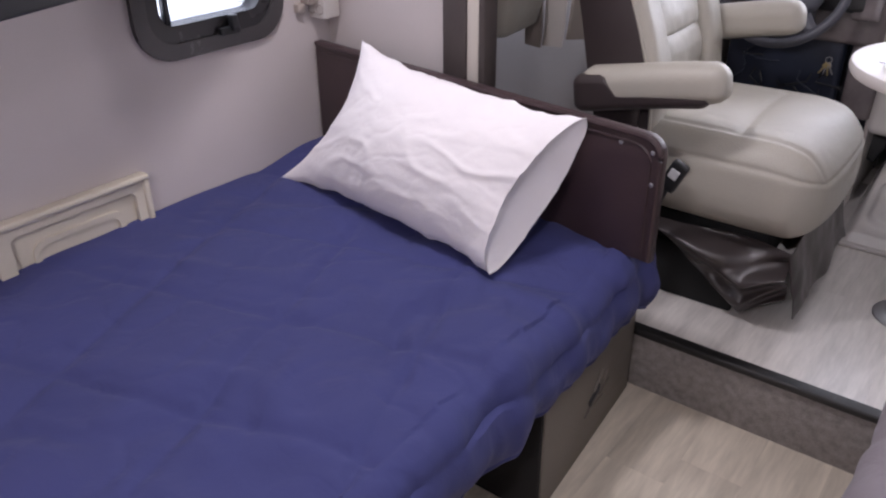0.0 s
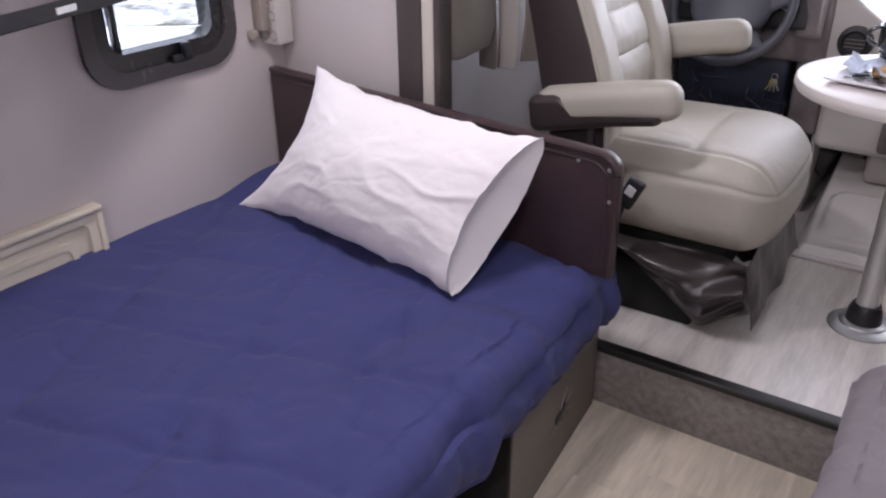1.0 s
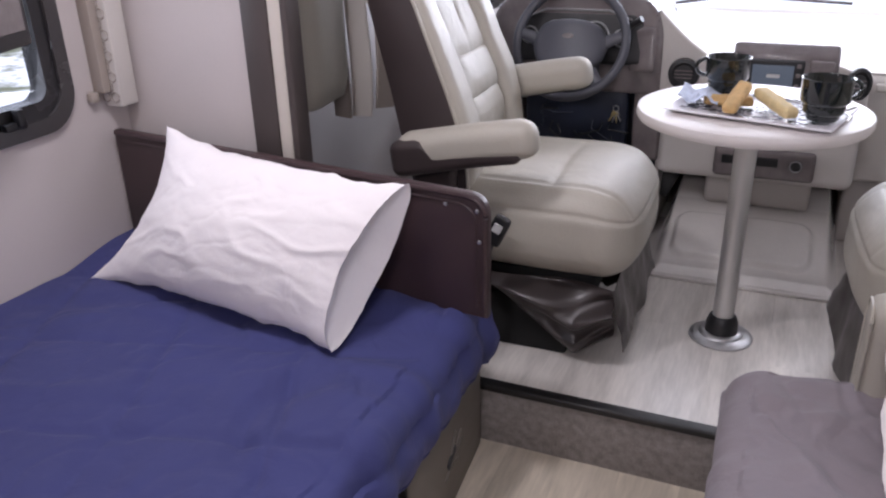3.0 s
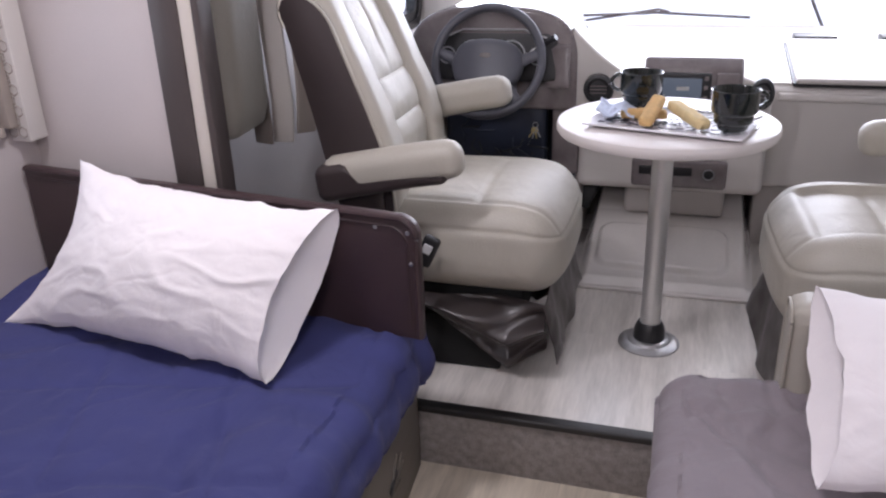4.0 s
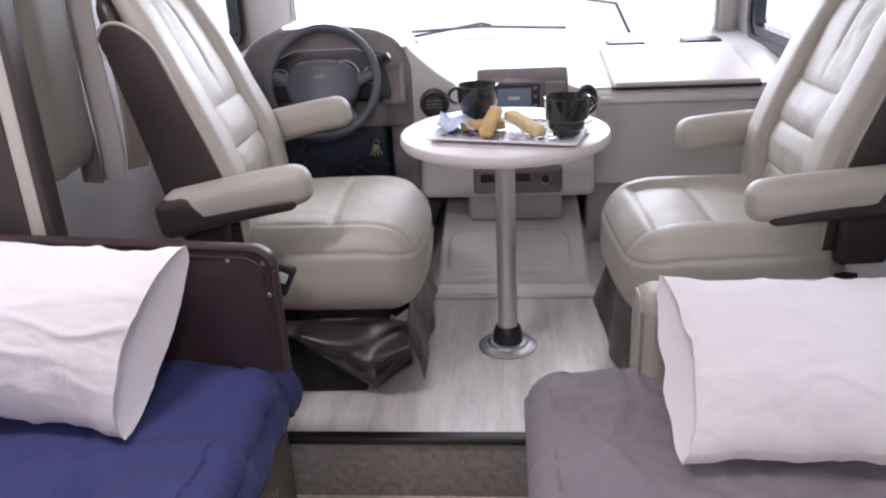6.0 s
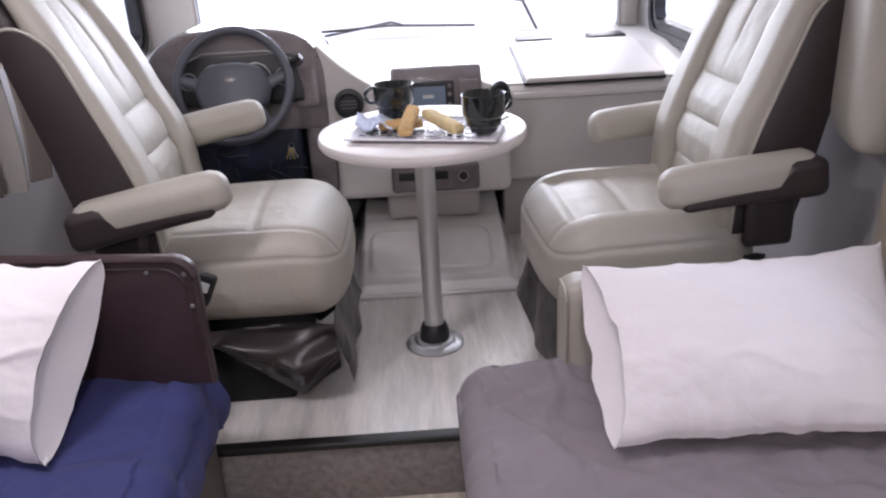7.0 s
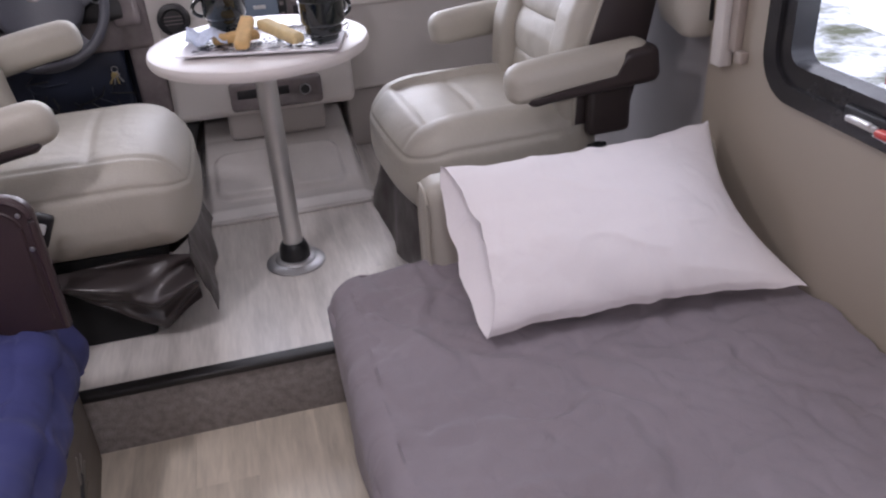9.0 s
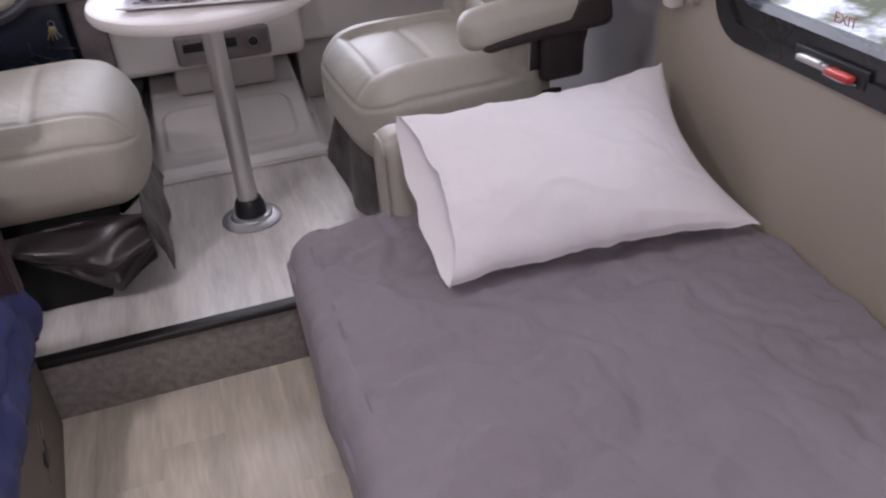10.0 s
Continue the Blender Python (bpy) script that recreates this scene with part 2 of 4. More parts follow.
def lathe(profile, n=40, center=(0, 0, 0)):
    bm = bmesh.new()
    rings = []
    for r, z in profile:
        rings.append([bm.verts.new((center[0] + r * math.cos(2 * math.pi * i / n), center[1] + r * math.sin(2 * math.pi * i / n), center[2] + z)) for i in range(n)])
    for a, b in zip(rings, rings[1:]):
        for i in range(n):
            bm.faces.new((a[i], a[(i + 1) % n], b[(i + 1) % n], b[i]))
    bm.faces.new(rings[0])
    bm.faces.new(rings[-1])
    bmesh.ops.remove_doubles(bm, verts=bm.verts, dist=1e-5)
    return bm


def tube(pts, r, n=10, closed=False, flat=1.0):
    bm = bmesh.new()
    pts = [Vector(p) for p in pts]
    rings = []
    up = Vector((0, 0, 1))
    k = len(pts)
    for i, p in enumerate(pts):
        a = pts[(i - 1) % k] if closed or i else p
        b = pts[(i + 1) % k] if closed or i < k - 1 else p
        d = (b - a).normalized()
        s = d.cross(up)
        if s.length < 0.05:
            s = d.cross(Vector((1, 0, 0)))
        s.normalize()
        w = s.cross(d)
        rr = r[i] if isinstance(r, (list, tuple)) else r
        rings.append([bm.verts.new(p + s * rr * math.cos(2 * math.pi * j / n) + w * rr * flat * math.sin(2 * math.pi * j / n)) for j in range(n)])
    for i in range(k if closed else k - 1):
        a, b = rings[i], rings[(i + 1) % k]
        for j in range(n):
            bm.faces.new((a[j], a[(j + 1) % n], b[(j + 1) % n], b[j]))
    if not closed:
        bm.faces.new(rings[0])
        bm.faces.new(rings[-1])
    return bm


def prism(poly, axis, a, b, bevel=0.0, seg=3):
    """A polygon in the other two axes, drawn out along axis from a to b."""
    bm = bmesh.new()

    def at(p, t):
        return {"x": (t, p[0], p[1]), "y": (p[0], t, p[1]), "z": (p[0], p[1], t)}[axis]
    lo = [bm.verts.new(at(p, a)) for p in poly]
    hi = [bm.verts.new(at(p, b)) for p in poly]
    k = len(poly)
    for i in range(k):
        bm.faces.new((lo[i], lo[(i + 1) % k], hi[(i + 1) % k], hi[i]))
    bm.faces.new(lo)
    bm.faces.new(hi)
    bmesh.ops.recalc_face_normals(bm, faces=bm.faces)
    if bevel:
        bmesh.ops.bevel(bm, geom=bm.edges[:], offset=bevel, segments=seg, affect="EDGES", profile=0.5)
    return bm


def sheet(f, nu, nv, thick=0.0):
    """A grid surface f(u, v), u and v from 0 to 1; thick closes it downwards along its normals."""
    bm = bmesh.new()
    g = [[bm.verts.new(f(i / nu, j / nv)) for j in range(nv + 1)] for i in range(nu + 1)]
    for i in range(nu):
        for j in range(nv):
            bm.faces.new((g[i][j], g[i + 1][j], g[i + 1][j + 1], g[i][j + 1]))
    if thick:
        bmesh.ops.recalc_face_normals(bm, faces=bm.faces)
        bmesh.ops.solidify(bm, geom=bm.faces[:], thickness=thick)
    return bm


def rounded_rect(y0, y1, z0, z1, r, n=8):
    pts = []
    for cy, cz, a0 in ((y1 - r, z1 - r, 0), (y0 + r, z1 - r, 90), (y0 + r, z0 + r, 180), (y1 - r, z0 + r, 270)):
        for i in range(n + 1):
            a = radians(a0 + 90 * i / n)
            pts.append((cy + r * math.cos(a), cz + r * math.sin(a)))
    return pts


def ring_frame(outer, inner, axis, a, b, bevel=0.003):
    """A frame between two loops of equal length, drawn out along axis."""
    bm = bmesh.new()

    def at(p, t):
        return {"x": (t, p[0], p[1]), "y": (p[0], t, p[1]), "z": (p[0], p[1], t)}[axis]
    vs = [[bm.verts.new(at(p, t)) for p in loop] for loop, t in ((outer, a), (outer, b), (inner, b), (inner, a))]
    k = len(outer)
    for q in range(4):
        A, B = vs[q], vs[(q + 1) % 4]
        for i in range(k):
            bm.faces.new((A[i], A[(i + 1) % k], B[(i + 1) % k], B[i]))
    return bm


def fbm(x, y, z=0.0, o=4):
    return noise.fractal(Vector((x, y, z)), 1.0, 2.0, o)



# ---- the shell ----
LOW = -0.18            # living-room floor; the cab floor is z = 0
CEIL = 1.86
XL, XR = -1.53, 1.0    # living-room side walls
CL, CR = -1.24, 1.09   # cab side walls
STEP = 1.757


def wall_x(x0, x1, y0, y1, z0, z1, hole=None):
    if not hole:
        return box(x0, x1, y0, y1, z0, z1, 0)
    a, b, c, d = hole[0] + 0.02, hole[1] - 0.02, hole[2] + 0.02, hole[3] - 0.02
    return join(box(x0, x1, y0, a, z0, z1, 0), box(x0, x1, b, y1, z0, z1, 0), box(x0, x1, a, b, z0, c, 0), box(x0, x1, a, b, d, z1, 0))


def wall_y(y0, y1, x0, x1, z0, z1, hole=None):
    if not hole:
        return box(x0, x1, y0, y1, z0, z1, 0)
    a, b, c, d = hole
    return join(box(x0, a, y0, y1, z0, z1, 0), box(b, x1, y0, y1, z0, z1, 0), box(a, b, y0, y1, z0, c, 0), box(a, b, y0, y1, d, z1, 0))


LWIN = (1.075, 1.487, 0.710, 1.30)
RWIN = (0.35, 1.452, 0.652, 1.25)
solo("wall_west", wall_x(XL - 0.05, XL, -1.9, 1.72, LOW, CEIL, LWIN), WALL, "cream panelled side wall with a window", kind="structure", smooth=False)
solo("wall_east", wall_x(XR, XR + 0.05, -1.9, 1.68, LOW, CEIL, RWIN), WALL_WARM_SHADE, "panelled side wall with a wide window, coloured tan for warm dim light", kind="structure", smooth=False)
solo("wall_south", box(XL - 0.05, XR + 0.05, -1.95, -1.9, LOW, CEIL, 0), WALL, "plain cream end wall", kind="structure", smooth=False)
solo("wall_slide_end", box(XL, -1.118, 1.675, 1.72, LOW, CEIL, 0), WALL, "cream end wall of the slide-out", kind="structure", smooth=False)
solo("wall_cab_west", wall_x(CL - 0.05, CL, 1.72, 4.05, -0.3, CEIL, (2.95, 3.93, 0.71, 1.5)), CABWALL, "grey cab side panel with a window", kind="structure", smooth=False)
solo("wall_cab_east", wall_x(CR, CR + 0.05, 1.68, 4.05, -0.3, CEIL, (2.95, 3.76, 0.69, 1.5)), CABWALL, "grey cab side panel with a window", kind="structure", smooth=False)
solo("wall_cab_return", box(XR + 0.05, CR + 0.05, 1.63, 1.68, LOW, CEIL, 0), WALL_WARM_SHADE, "narrow return panel, coloured tan for warm dim light", kind="structure", smooth=False)
solo("wall_front", wall_y(4.0, 4.05, CL - 0.05, CR + 0.05, -0.3, CEIL, (-1.02, 1.02, 0.655, 1.62)), DASH, "front wall round the windshield", kind="structure", smooth=False)
solo("ceiling", box(XL - 0.05, CR + 0.1, -1.95, 4.05, CEIL, CEIL + 0.05, 0), CEILM, "plain off-white vinyl ceiling", kind="structure", smooth=False)
floor_low = solo("floor", box(XL, XR, -1.9, STEP, LOW - 0.05, LOW - 0.003, 0), SUBFLOOR, "light oak vinyl plank floor of the living room", kind="structure", smooth=False)
floor_cab = solo("floor_cab", box(CL, CR, STEP + 0.012, 4.0, -0.06, -0.003, 0), SUBFLOOR, "pale grey-oak vinyl plank cab floor", kind="structure", smooth=False)
solo("step_riser", box(XL, XR, STEP, STEP + 0.03, LOW - 0.02, -0.014, 0.002), CARPET, "dark brown carpeted step riser", kind="structure")
solo("step_nosing", (box(-0.62, 0.42, STEP - 0.008, STEP + 0.030, -0.016, 0.004, 0.006, 3)), RUBBER, "black ribbed rubber step nosing", kind="structure")

# ground outside
def ground_point(u, v):
    x, y = -400 + 800 * u, -400 + 800 * v
    return (x, y, -1.15 + 0.06 * fbm(x * 0.3, y * 0.3))


solo("ground", sheet(ground_point, 80, 80), SNOW, "snow-dusted grass", kind="structure")


# ---- windows ----
def side_window(name, x, hole, inward, label, r=0.085, flange=FRAME_GREY):
    y0, y1, z0, z1 = hole
    w = thing(name, (x, (y0 + y1) / 2, z0), label, "window", kind="structure")
    s = inward
    lo = rounded_rect(y0 - 0.015, y1 + 0.015, z0 - 0.015, z1 + 0.015, r + 0.01)
    mid = rounded_rect(y0 + 0.022, y1 - 0.022, z0 + 0.022, z1 - 0.022, r - 0.015)
    inn = rounded_rect(y0 + 0.058, y1 - 0.058, z0 + 0.062, z1 - 0.062, max(r - 0.05, 0.02))
    part("window_flange", ring_frame(lo, mid, "x", x - s * 0.055, x + s * 0.014), flange, w, "dark outer flange")
    part("window_frame", ring_frame(rounded_rect(y0 + 0.018, y1 - 0.018, z0 + 0.018, z1 - 0.018, r - 0.013), inn, "x", x - s * 0.045, x + s * 0.006), FRAME_BLK, w)
    part("pane", box(x - s * 0.03 - 0.002, x - s * 0.03 + 0.002, y0 + 0.04, y1 - 0.04, z0 + 0.04, z1 - 0.04, 0), GLASS, w).visible_shadow = False
    return w


wl = side_window("window_west", XL, LWIN, 1, "black-framed round-cornered window looking on snow")
latch = part("latch", join(box(XL + 0.006, XL + 0.024, 1.285, 1.345, 0.728, 0.746, 0.004), box(XL + 0.012, XL + 0.034, 1.315, 1.335, 0.735, 0.775, 0.005)), BLACKP, wl, "black window latch")
part("slider_bar", box(XL - 0.034, XL - 0.012, 1.160, 1.174, 0.76, 1.25, 0.003), FRAME_BLK, wl)
wr = side_window("window_east", XR, RWIN, -1, "black-framed emergency exit window looking on snow", flange=FRAME_BLK)
part("latch_plate", box(XR - 0.016, XR - 0.004, 1.04, 1.215, 0.656, 0.690, 0.004, 3), BLACKP, wr, "black latch housing")
part("latch", join(box(XR - 0.026, XR - 0.012, 1.125, 1.200, 0.664, 0.676, 0.004), box(XR - 0.032, XR - 0.018, 1.135, 1.185, 0.670, 0.680, 0.004)), CHROME, wr, "steel lever latch")
part("release_tab", box(XR - 0.034, XR - 0.014, 1.062, 1.120, 0.664, 0.677, 0.005), RED, wr, "red release tab")
part("latch_spring", tube([(XR - 0.02, 1.055, 0.664), (XR - 0.024, 1.09, 0.660), (XR - 0.022, 1.13, 0.661)], 0.0022, 6), ALU, wr)
# lettering on the exit window
txt = bpy.data.curves.new("exit_lettering", "FONT")
txt.body, txt.size, txt.extrude = "EXIT", 0.026, 0.0006
txt.align_x = "CENTER"
to = new("exit_text_source", txt)
dg = bpy.context.evaluated_depsgraph_get()
tm = bpy.data.meshes.new_from_object(to.evaluated_get(dg))
bpy.data.objects.remove(to)
tb = bmesh.new()
tb.from_mesh(tm)
move(tb, Matrix.Translation((XR + 0.022, 1.150, 0.732)) @ Matrix(((0, 0, -1, 0), (-1, 0, 0, 0), (0, 1, 0, 0), (0, 0, 0, 1))))
part("exit_lettering", tb, INK_RED, wr, "red EXIT lettering", smooth=False)

for nm, x, s, z0, yf in (("window_cab_west", CL, 1, 0.71, 3.93), ("window_cab_east", CR, -1, 0.69, 3.76)):
    w = side_window(nm, x, (2.95, yf, z0, 1.5), s, "black-framed cab side window", r=0.10, flange=FRAME_BLK)
ws = thing("windshield", (-0.04, 4.0, 0.70), "wide windshield looking on bright snow", "windshield", kind="structure")
part("pane", box(-1.02, 1.02, 4.02, 4.026, 0.655, 1.62, 0), GLASS, ws).visible_shadow = False
part("gasket", ring_frame(rounded_rect(-1.03, 1.03, 0.645, 1.63, 0.06), rounded_rect(-1.00, 1.00, 0.672, 1.60, 0.05), "y", 3.985, 4.035), FRAME_BLK, ws, "black rubber gasket")
# wiper arms outside the glass
wp = thing("windshield_wiper", (0.55, 4.09, 0.70), "grey wiper arm raised outside the windshield", "wiper", "wipers")
part("arm", tube([(0.63, 4.09, 0.66), (0.59, 4.09, 0.74), (0.545, 4.09, 0.83)], 0.008, 6), BEZEL, wp)
part("blade", tube([(0.55, 4.08, 0.825), (0.30, 4.08, 0.868), (0.02, 4.08, 0.89)], 0.006, 6), BEZEL, wp)
wp = thing("windshield_wiper", (-0.1, 4.09, 0.70), "grey wiper blade lying at the windshield's foot", "wiper", "wipers")
part("blade", tube([(-0.46, 4.08, 0.728), (-0.1, 4.08, 0.742), (0.31, 4.08, 0.722)], 0.007, 6), BEZEL, wp)
part("arm", tube([(-0.60, 4.09, 0.68), (-0.1, 4.10, 0.755), (-0.05, 4.09, 0.745)], 0.007, 6), BEZEL, wp)

# ---- slide-out trim ----
for nm, x0, x1, y, m, lab in (("trim_dark", -1.118, -1.045, 1.660, TRIM_DARK, "dark brown slide-out trim"), ("trim_light", -1.045, -1.008, 1.664, TRIM_LIGHT, "cream slide-out trim strip"), ("trim_edge", -1.008, -0.990, 1.660, TRIM_DARK, "dark brown trim edge")):
    solo(nm, box(x0, x1, y, 1.72, LOW, CEIL, 0.005, 3), m, lab, kind="structure")

# ---- ceiling lamps, out of view, added as fill ----
lamp = thing("ceiling_lamp", (0.0, -0.95, CEIL), "flat round white ceiling lamp, out of view, added as fill", "ceiling lamp", "ceiling lamps")
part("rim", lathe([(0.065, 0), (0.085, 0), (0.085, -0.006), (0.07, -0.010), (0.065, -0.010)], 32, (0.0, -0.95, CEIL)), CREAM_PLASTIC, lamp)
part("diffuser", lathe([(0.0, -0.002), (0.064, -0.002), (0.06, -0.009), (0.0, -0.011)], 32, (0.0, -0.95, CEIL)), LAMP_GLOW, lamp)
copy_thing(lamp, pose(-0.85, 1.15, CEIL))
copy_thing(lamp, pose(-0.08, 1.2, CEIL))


# ---- left bed ----
BED_Y0, BED_Y1 = 0.10, 1.715


def side_x(y):
    return -0.512 - 0.085 * (y - 1.3)


def left_box():
    b = thing("bed_base", (-1.0, 1.5, LOW), "brown laminate storage base under the blue bed", "bed base")
    poly = [(XL + 0.02, 1.205), (side_x(1.205), 1.205), (side_x(1.74), 1.74), (XL + 0.02, 1.74)]
    part("body", prism(poly, "z", LOW, 0.14, 0.003), BOXWOOD, b)
    # black boards paint the shaded void beyond the storage base
    part("void_end_black", box(XL + 0.02, side_x(1.20) - 0.004, 1.192, 1.204, LOW, 0.135, 0.001), UNDERBED_SHADE, b, "black board standing in for the shaded void under the bed")
    part("deck", prism([(XL + 0.02, BED_Y0), (-0.58, BED_Y0), (-0.58, 1.73), (XL + 0.02, 1.73)], "z", 0.14, 0.17, 0.003), BOXWOOD, b)
    part("void_back_black", prism([(XL + 0.02, BED_Y0), (-1.0, BED_Y0), (-1.0, 1.18), (XL + 0.02, 1.18)], "z", LOW, 0.135, 0.002), UNDERBED_SHADE, b, "dark board standing in for the shade deep under the bed")
    slope = math.degrees(math.atan(0.085))
    grip = pose(side_x(1.48), 1.48, -0.03, 0, 0, slope)
    part("finger_pull", move(rbox(0.008, 0.062, 0.020, 0.0038, 8), grip @ pose(0.002, 0, 0, 22, 0, 0)), BLACKP, b, "black finger slot")
    for k, (dy, dz, tilt) in enumerate(((0.055, 0.010, 30), (0.062, -0.012, 12), (0.030, -0.034, -8), (0.018, 0.030, 50), (-0.022, -0.026, 22))):
        part("pressed_crease", move(rbox(0.006, 0.062, 0.008, 0.0028, 6), grip @ pose(0.001, dy, dz, tilt, 0, 0)), BOXWOOD, b)
    return b


left_box()


def fold(x, y, seed=0.0):
    """Soft swells and narrow creases of a spread cover."""
    w = fbm(x * 2.2 + seed, y * 2.2, 3.1, 3)
    r = 1 - abs(fbm(x * 2.6 + y * 1.5 + seed, y * 2.1 - x * 1.1, 7.7 + seed, 2))
    s = 1 - abs(fbm(x * 6.0 - y * 4.0 + seed, y * 5.5 + x * 3.0, 1.3 + seed, 2))
    q = 1 - abs(fbm(x * 1.3 - y * 2.6 + seed, y * 1.6 + x * 2.2, 4.9 + seed, 2))

    def soft(k):
        k = max(0.0, min(1.0, k))
        return k * k * (3 - 2 * k)
    return 0.013 * w - 0.010 * soft((r - 0.80) / 0.2) - 0.003 * soft((s - 0.78) / 0.22) + 0.008 * soft((q - 0.70) / 0.3)


def quilt_seam(x, y, pitch, depth, seed=0.0):
    """Stitched squares, a little puffed between their seams."""
    a, b = (x * 0.94 + y * 0.34) / pitch, (y * 0.94 - x * 0.34) / pitch
    wob = 0.05 * fbm(x * 3 + seed, y * 3, 0.5, 2)
    da = abs((a + wob) % 1 - 0.5)
    db = abs((b + wob) % 1 - 0.5)
    puff = min(0.5 - da, 0.5 - db)
    pull = 0.5 + 0.5 * fbm(x * 5 + seed, y * 5, 6.5, 2)
    return -depth * pull * math.exp(-(puff / 0.045) ** 2) + 0.8 * depth * math.sqrt(max(puff, 0) * 2)


def left_cover(u, v):
    y = BED_Y0 + (BED_Y1 - BED_Y0) * v
    edge = -0.560 - 0.02 * max(0.0, y - 1.4)
    run = edge - XL - 0.004
    drop = 0.125 + 0.020 * fbm(y * 4.5, 2.2, 0, 3)
    total = run + 0.09 + drop
    s = u * total
    head = max(0.0, min(1.0, (y - 1.36) / 0.20))
    top = 0.305 + 0.008 * fbm(y * 1.2, 9.0) + 0.024 * head * head * (3 - 2 * head)
    end = max(0.0, (y - 1.60) / (BED_Y1 - 1.60))
    if s < run:
        k = s / run
        x = XL + 0.004 + s
        z = top + 0.04 * (1 - k) ** 2 - 0.014 * k ** 4
        gather = 0.010 * math.sin(y * 34 + 5 * fbm(y * 2.5, 4.4) - 9 * k) * max(0.0, (k - 0.72) / 0.28) ** 1.5 * (0.5 + fbm(y * 4, 7.0))
        h = (fold(x, y) + quilt_seam(x, y, 0.30, 0.010)) * min(1.0, 0.15 + 5 * k) + gather
        return Vector((x, y, z + h - 0.016 * end ** 2.5))
    if s < run + 0.09:
        a = (s - run) / 0.09 * math.pi / 2
        r = 0.058
        x = edge + r * math.sin(a)
        z = top - 0.014 - r * (1 - math.cos(a))
        h = fold(x, y) * 0.8 + 0.010 * math.sin(y * 34 + 5 * fbm(y * 2.5, 4.4) - 9) * (0.5 + fbm(y * 4, 7.0))
        return Vector((x + h * math.sin(a), y, z + h * math.cos(a) - 0.016 * end ** 2.5))
    d = s - run - 0.09
    wave = 0.010 * math.sin(y * 34 + 5 * fbm(y * 2.5, 4.4) - 9) * (0.5 + fbm(y * 4, 7.0)) + 0.010 * math.sin(y * 21 + 2.5 * fbm(y * 3, 4.4)) * min(d / 0.12, 1) + 0.012 * fbm(y * 7, d * 6, 8.8, 3)
    flare = 0.022 * math.sin(math.pi * min(1.0, d / drop)) - 0.012 * d / drop
    return Vector((edge + 0.058 + wave + flare, y - 0.02 * end, top - 0.072 - d - 0.02 * end ** 2.5))


quilt = thing("comforter", (-1.0, 0.9, 0.17), "rumpled navy blue quilted comforter spread over the bed", "comforter")
part("cover", sheet(left_cover, 220, 240, 0.012), NAVY, quilt)
part("stitched_hem", tube([left_cover(0.997, k / 120) + Vector((-0.004, 0, 0)) for k in range(121)], 0.0075, 8), NAVY, quilt)
mattress = solo("mattress", prism([(XL + 0.02, BED_Y0 + 0.02), (-0.60, BED_Y0 + 0.02), (-0.60, 1.66), (XL + 0.02, 1.66)], "z", 0.17, 0.265, 0.03), GREY_QUILT, "grey mattress hidden under the blue comforter", "mattress", place=(-1.0, 0.9, 0.17))


def head_board():
    """Espresso padded board that leans across the bed's head."""
    a, b = Vector((-0.468, 1.585, 0)), Vector((-1.515, 1.610, 0))
    L = (b - a).length
    hb = thing("headboard", (a.x, a.y, 0.26), "dark espresso vinyl headboard with corded edge and screws", "headboard")
    d = (b - a).normalized()
    n = Vector((-d.y, d.x, 0))
    if n.y > 0:
        n = -n
    z0, z1 = 0.300, 0.598
    m = Matrix(((d.x, n.x, 0, a.x), (d.y, n.y, 0, a.y), (0.046, 0, 1, 0.008), (0, 0, 0, 1)))

    def outline(k):
        pts = []
        r = 0.045
        for i in range(9):
            t = radians(90 * i / 8)
            pts.append((k + r - (r) * math.cos(t) , z1 - k - r + r * math.sin(t)))
        pts += [(L - k, z1 - k), (L - k, z0 + k)]
        return [(k, z0 + k)] + pts
    part("panel", move(prism(outline(0.0), "y", -0.012, 0.012, 0.004), m), ESPRESSO, hb)
    path = [(p[0], 0.013, p[1]) for p in outline(0.006)[:-1]]
    part("edge_cord", move(tube(path, 0.007, 8), m), ESPRESSO, hb, "dark corded edging")
    path = [(p[0], 0.0125, p[1]) for p in outline(0.026)[:-1]]
    part("inner_cord", move(tube(path, 0.003, 6), m), ESPRESSO, hb)
    for sx, sz in ((0.10, z1 - 0.033), (0.025, z1 - 0.038), (0.020, z1 - 0.11), (0.46, z1 - 0.02), (0.78, z1 - 0.02)):
        part("screw", move(lathe([(0.0, 0.004), (0.004, 0.003), (0.0055, 0.0), (0.0, 0.0)], 12), m @ Matrix.Translation((sx, 0.012, sz)) @ Matrix.Rotation(radians(-90), 4, "X")), ALU, hb, "bright screw head")


head_board()


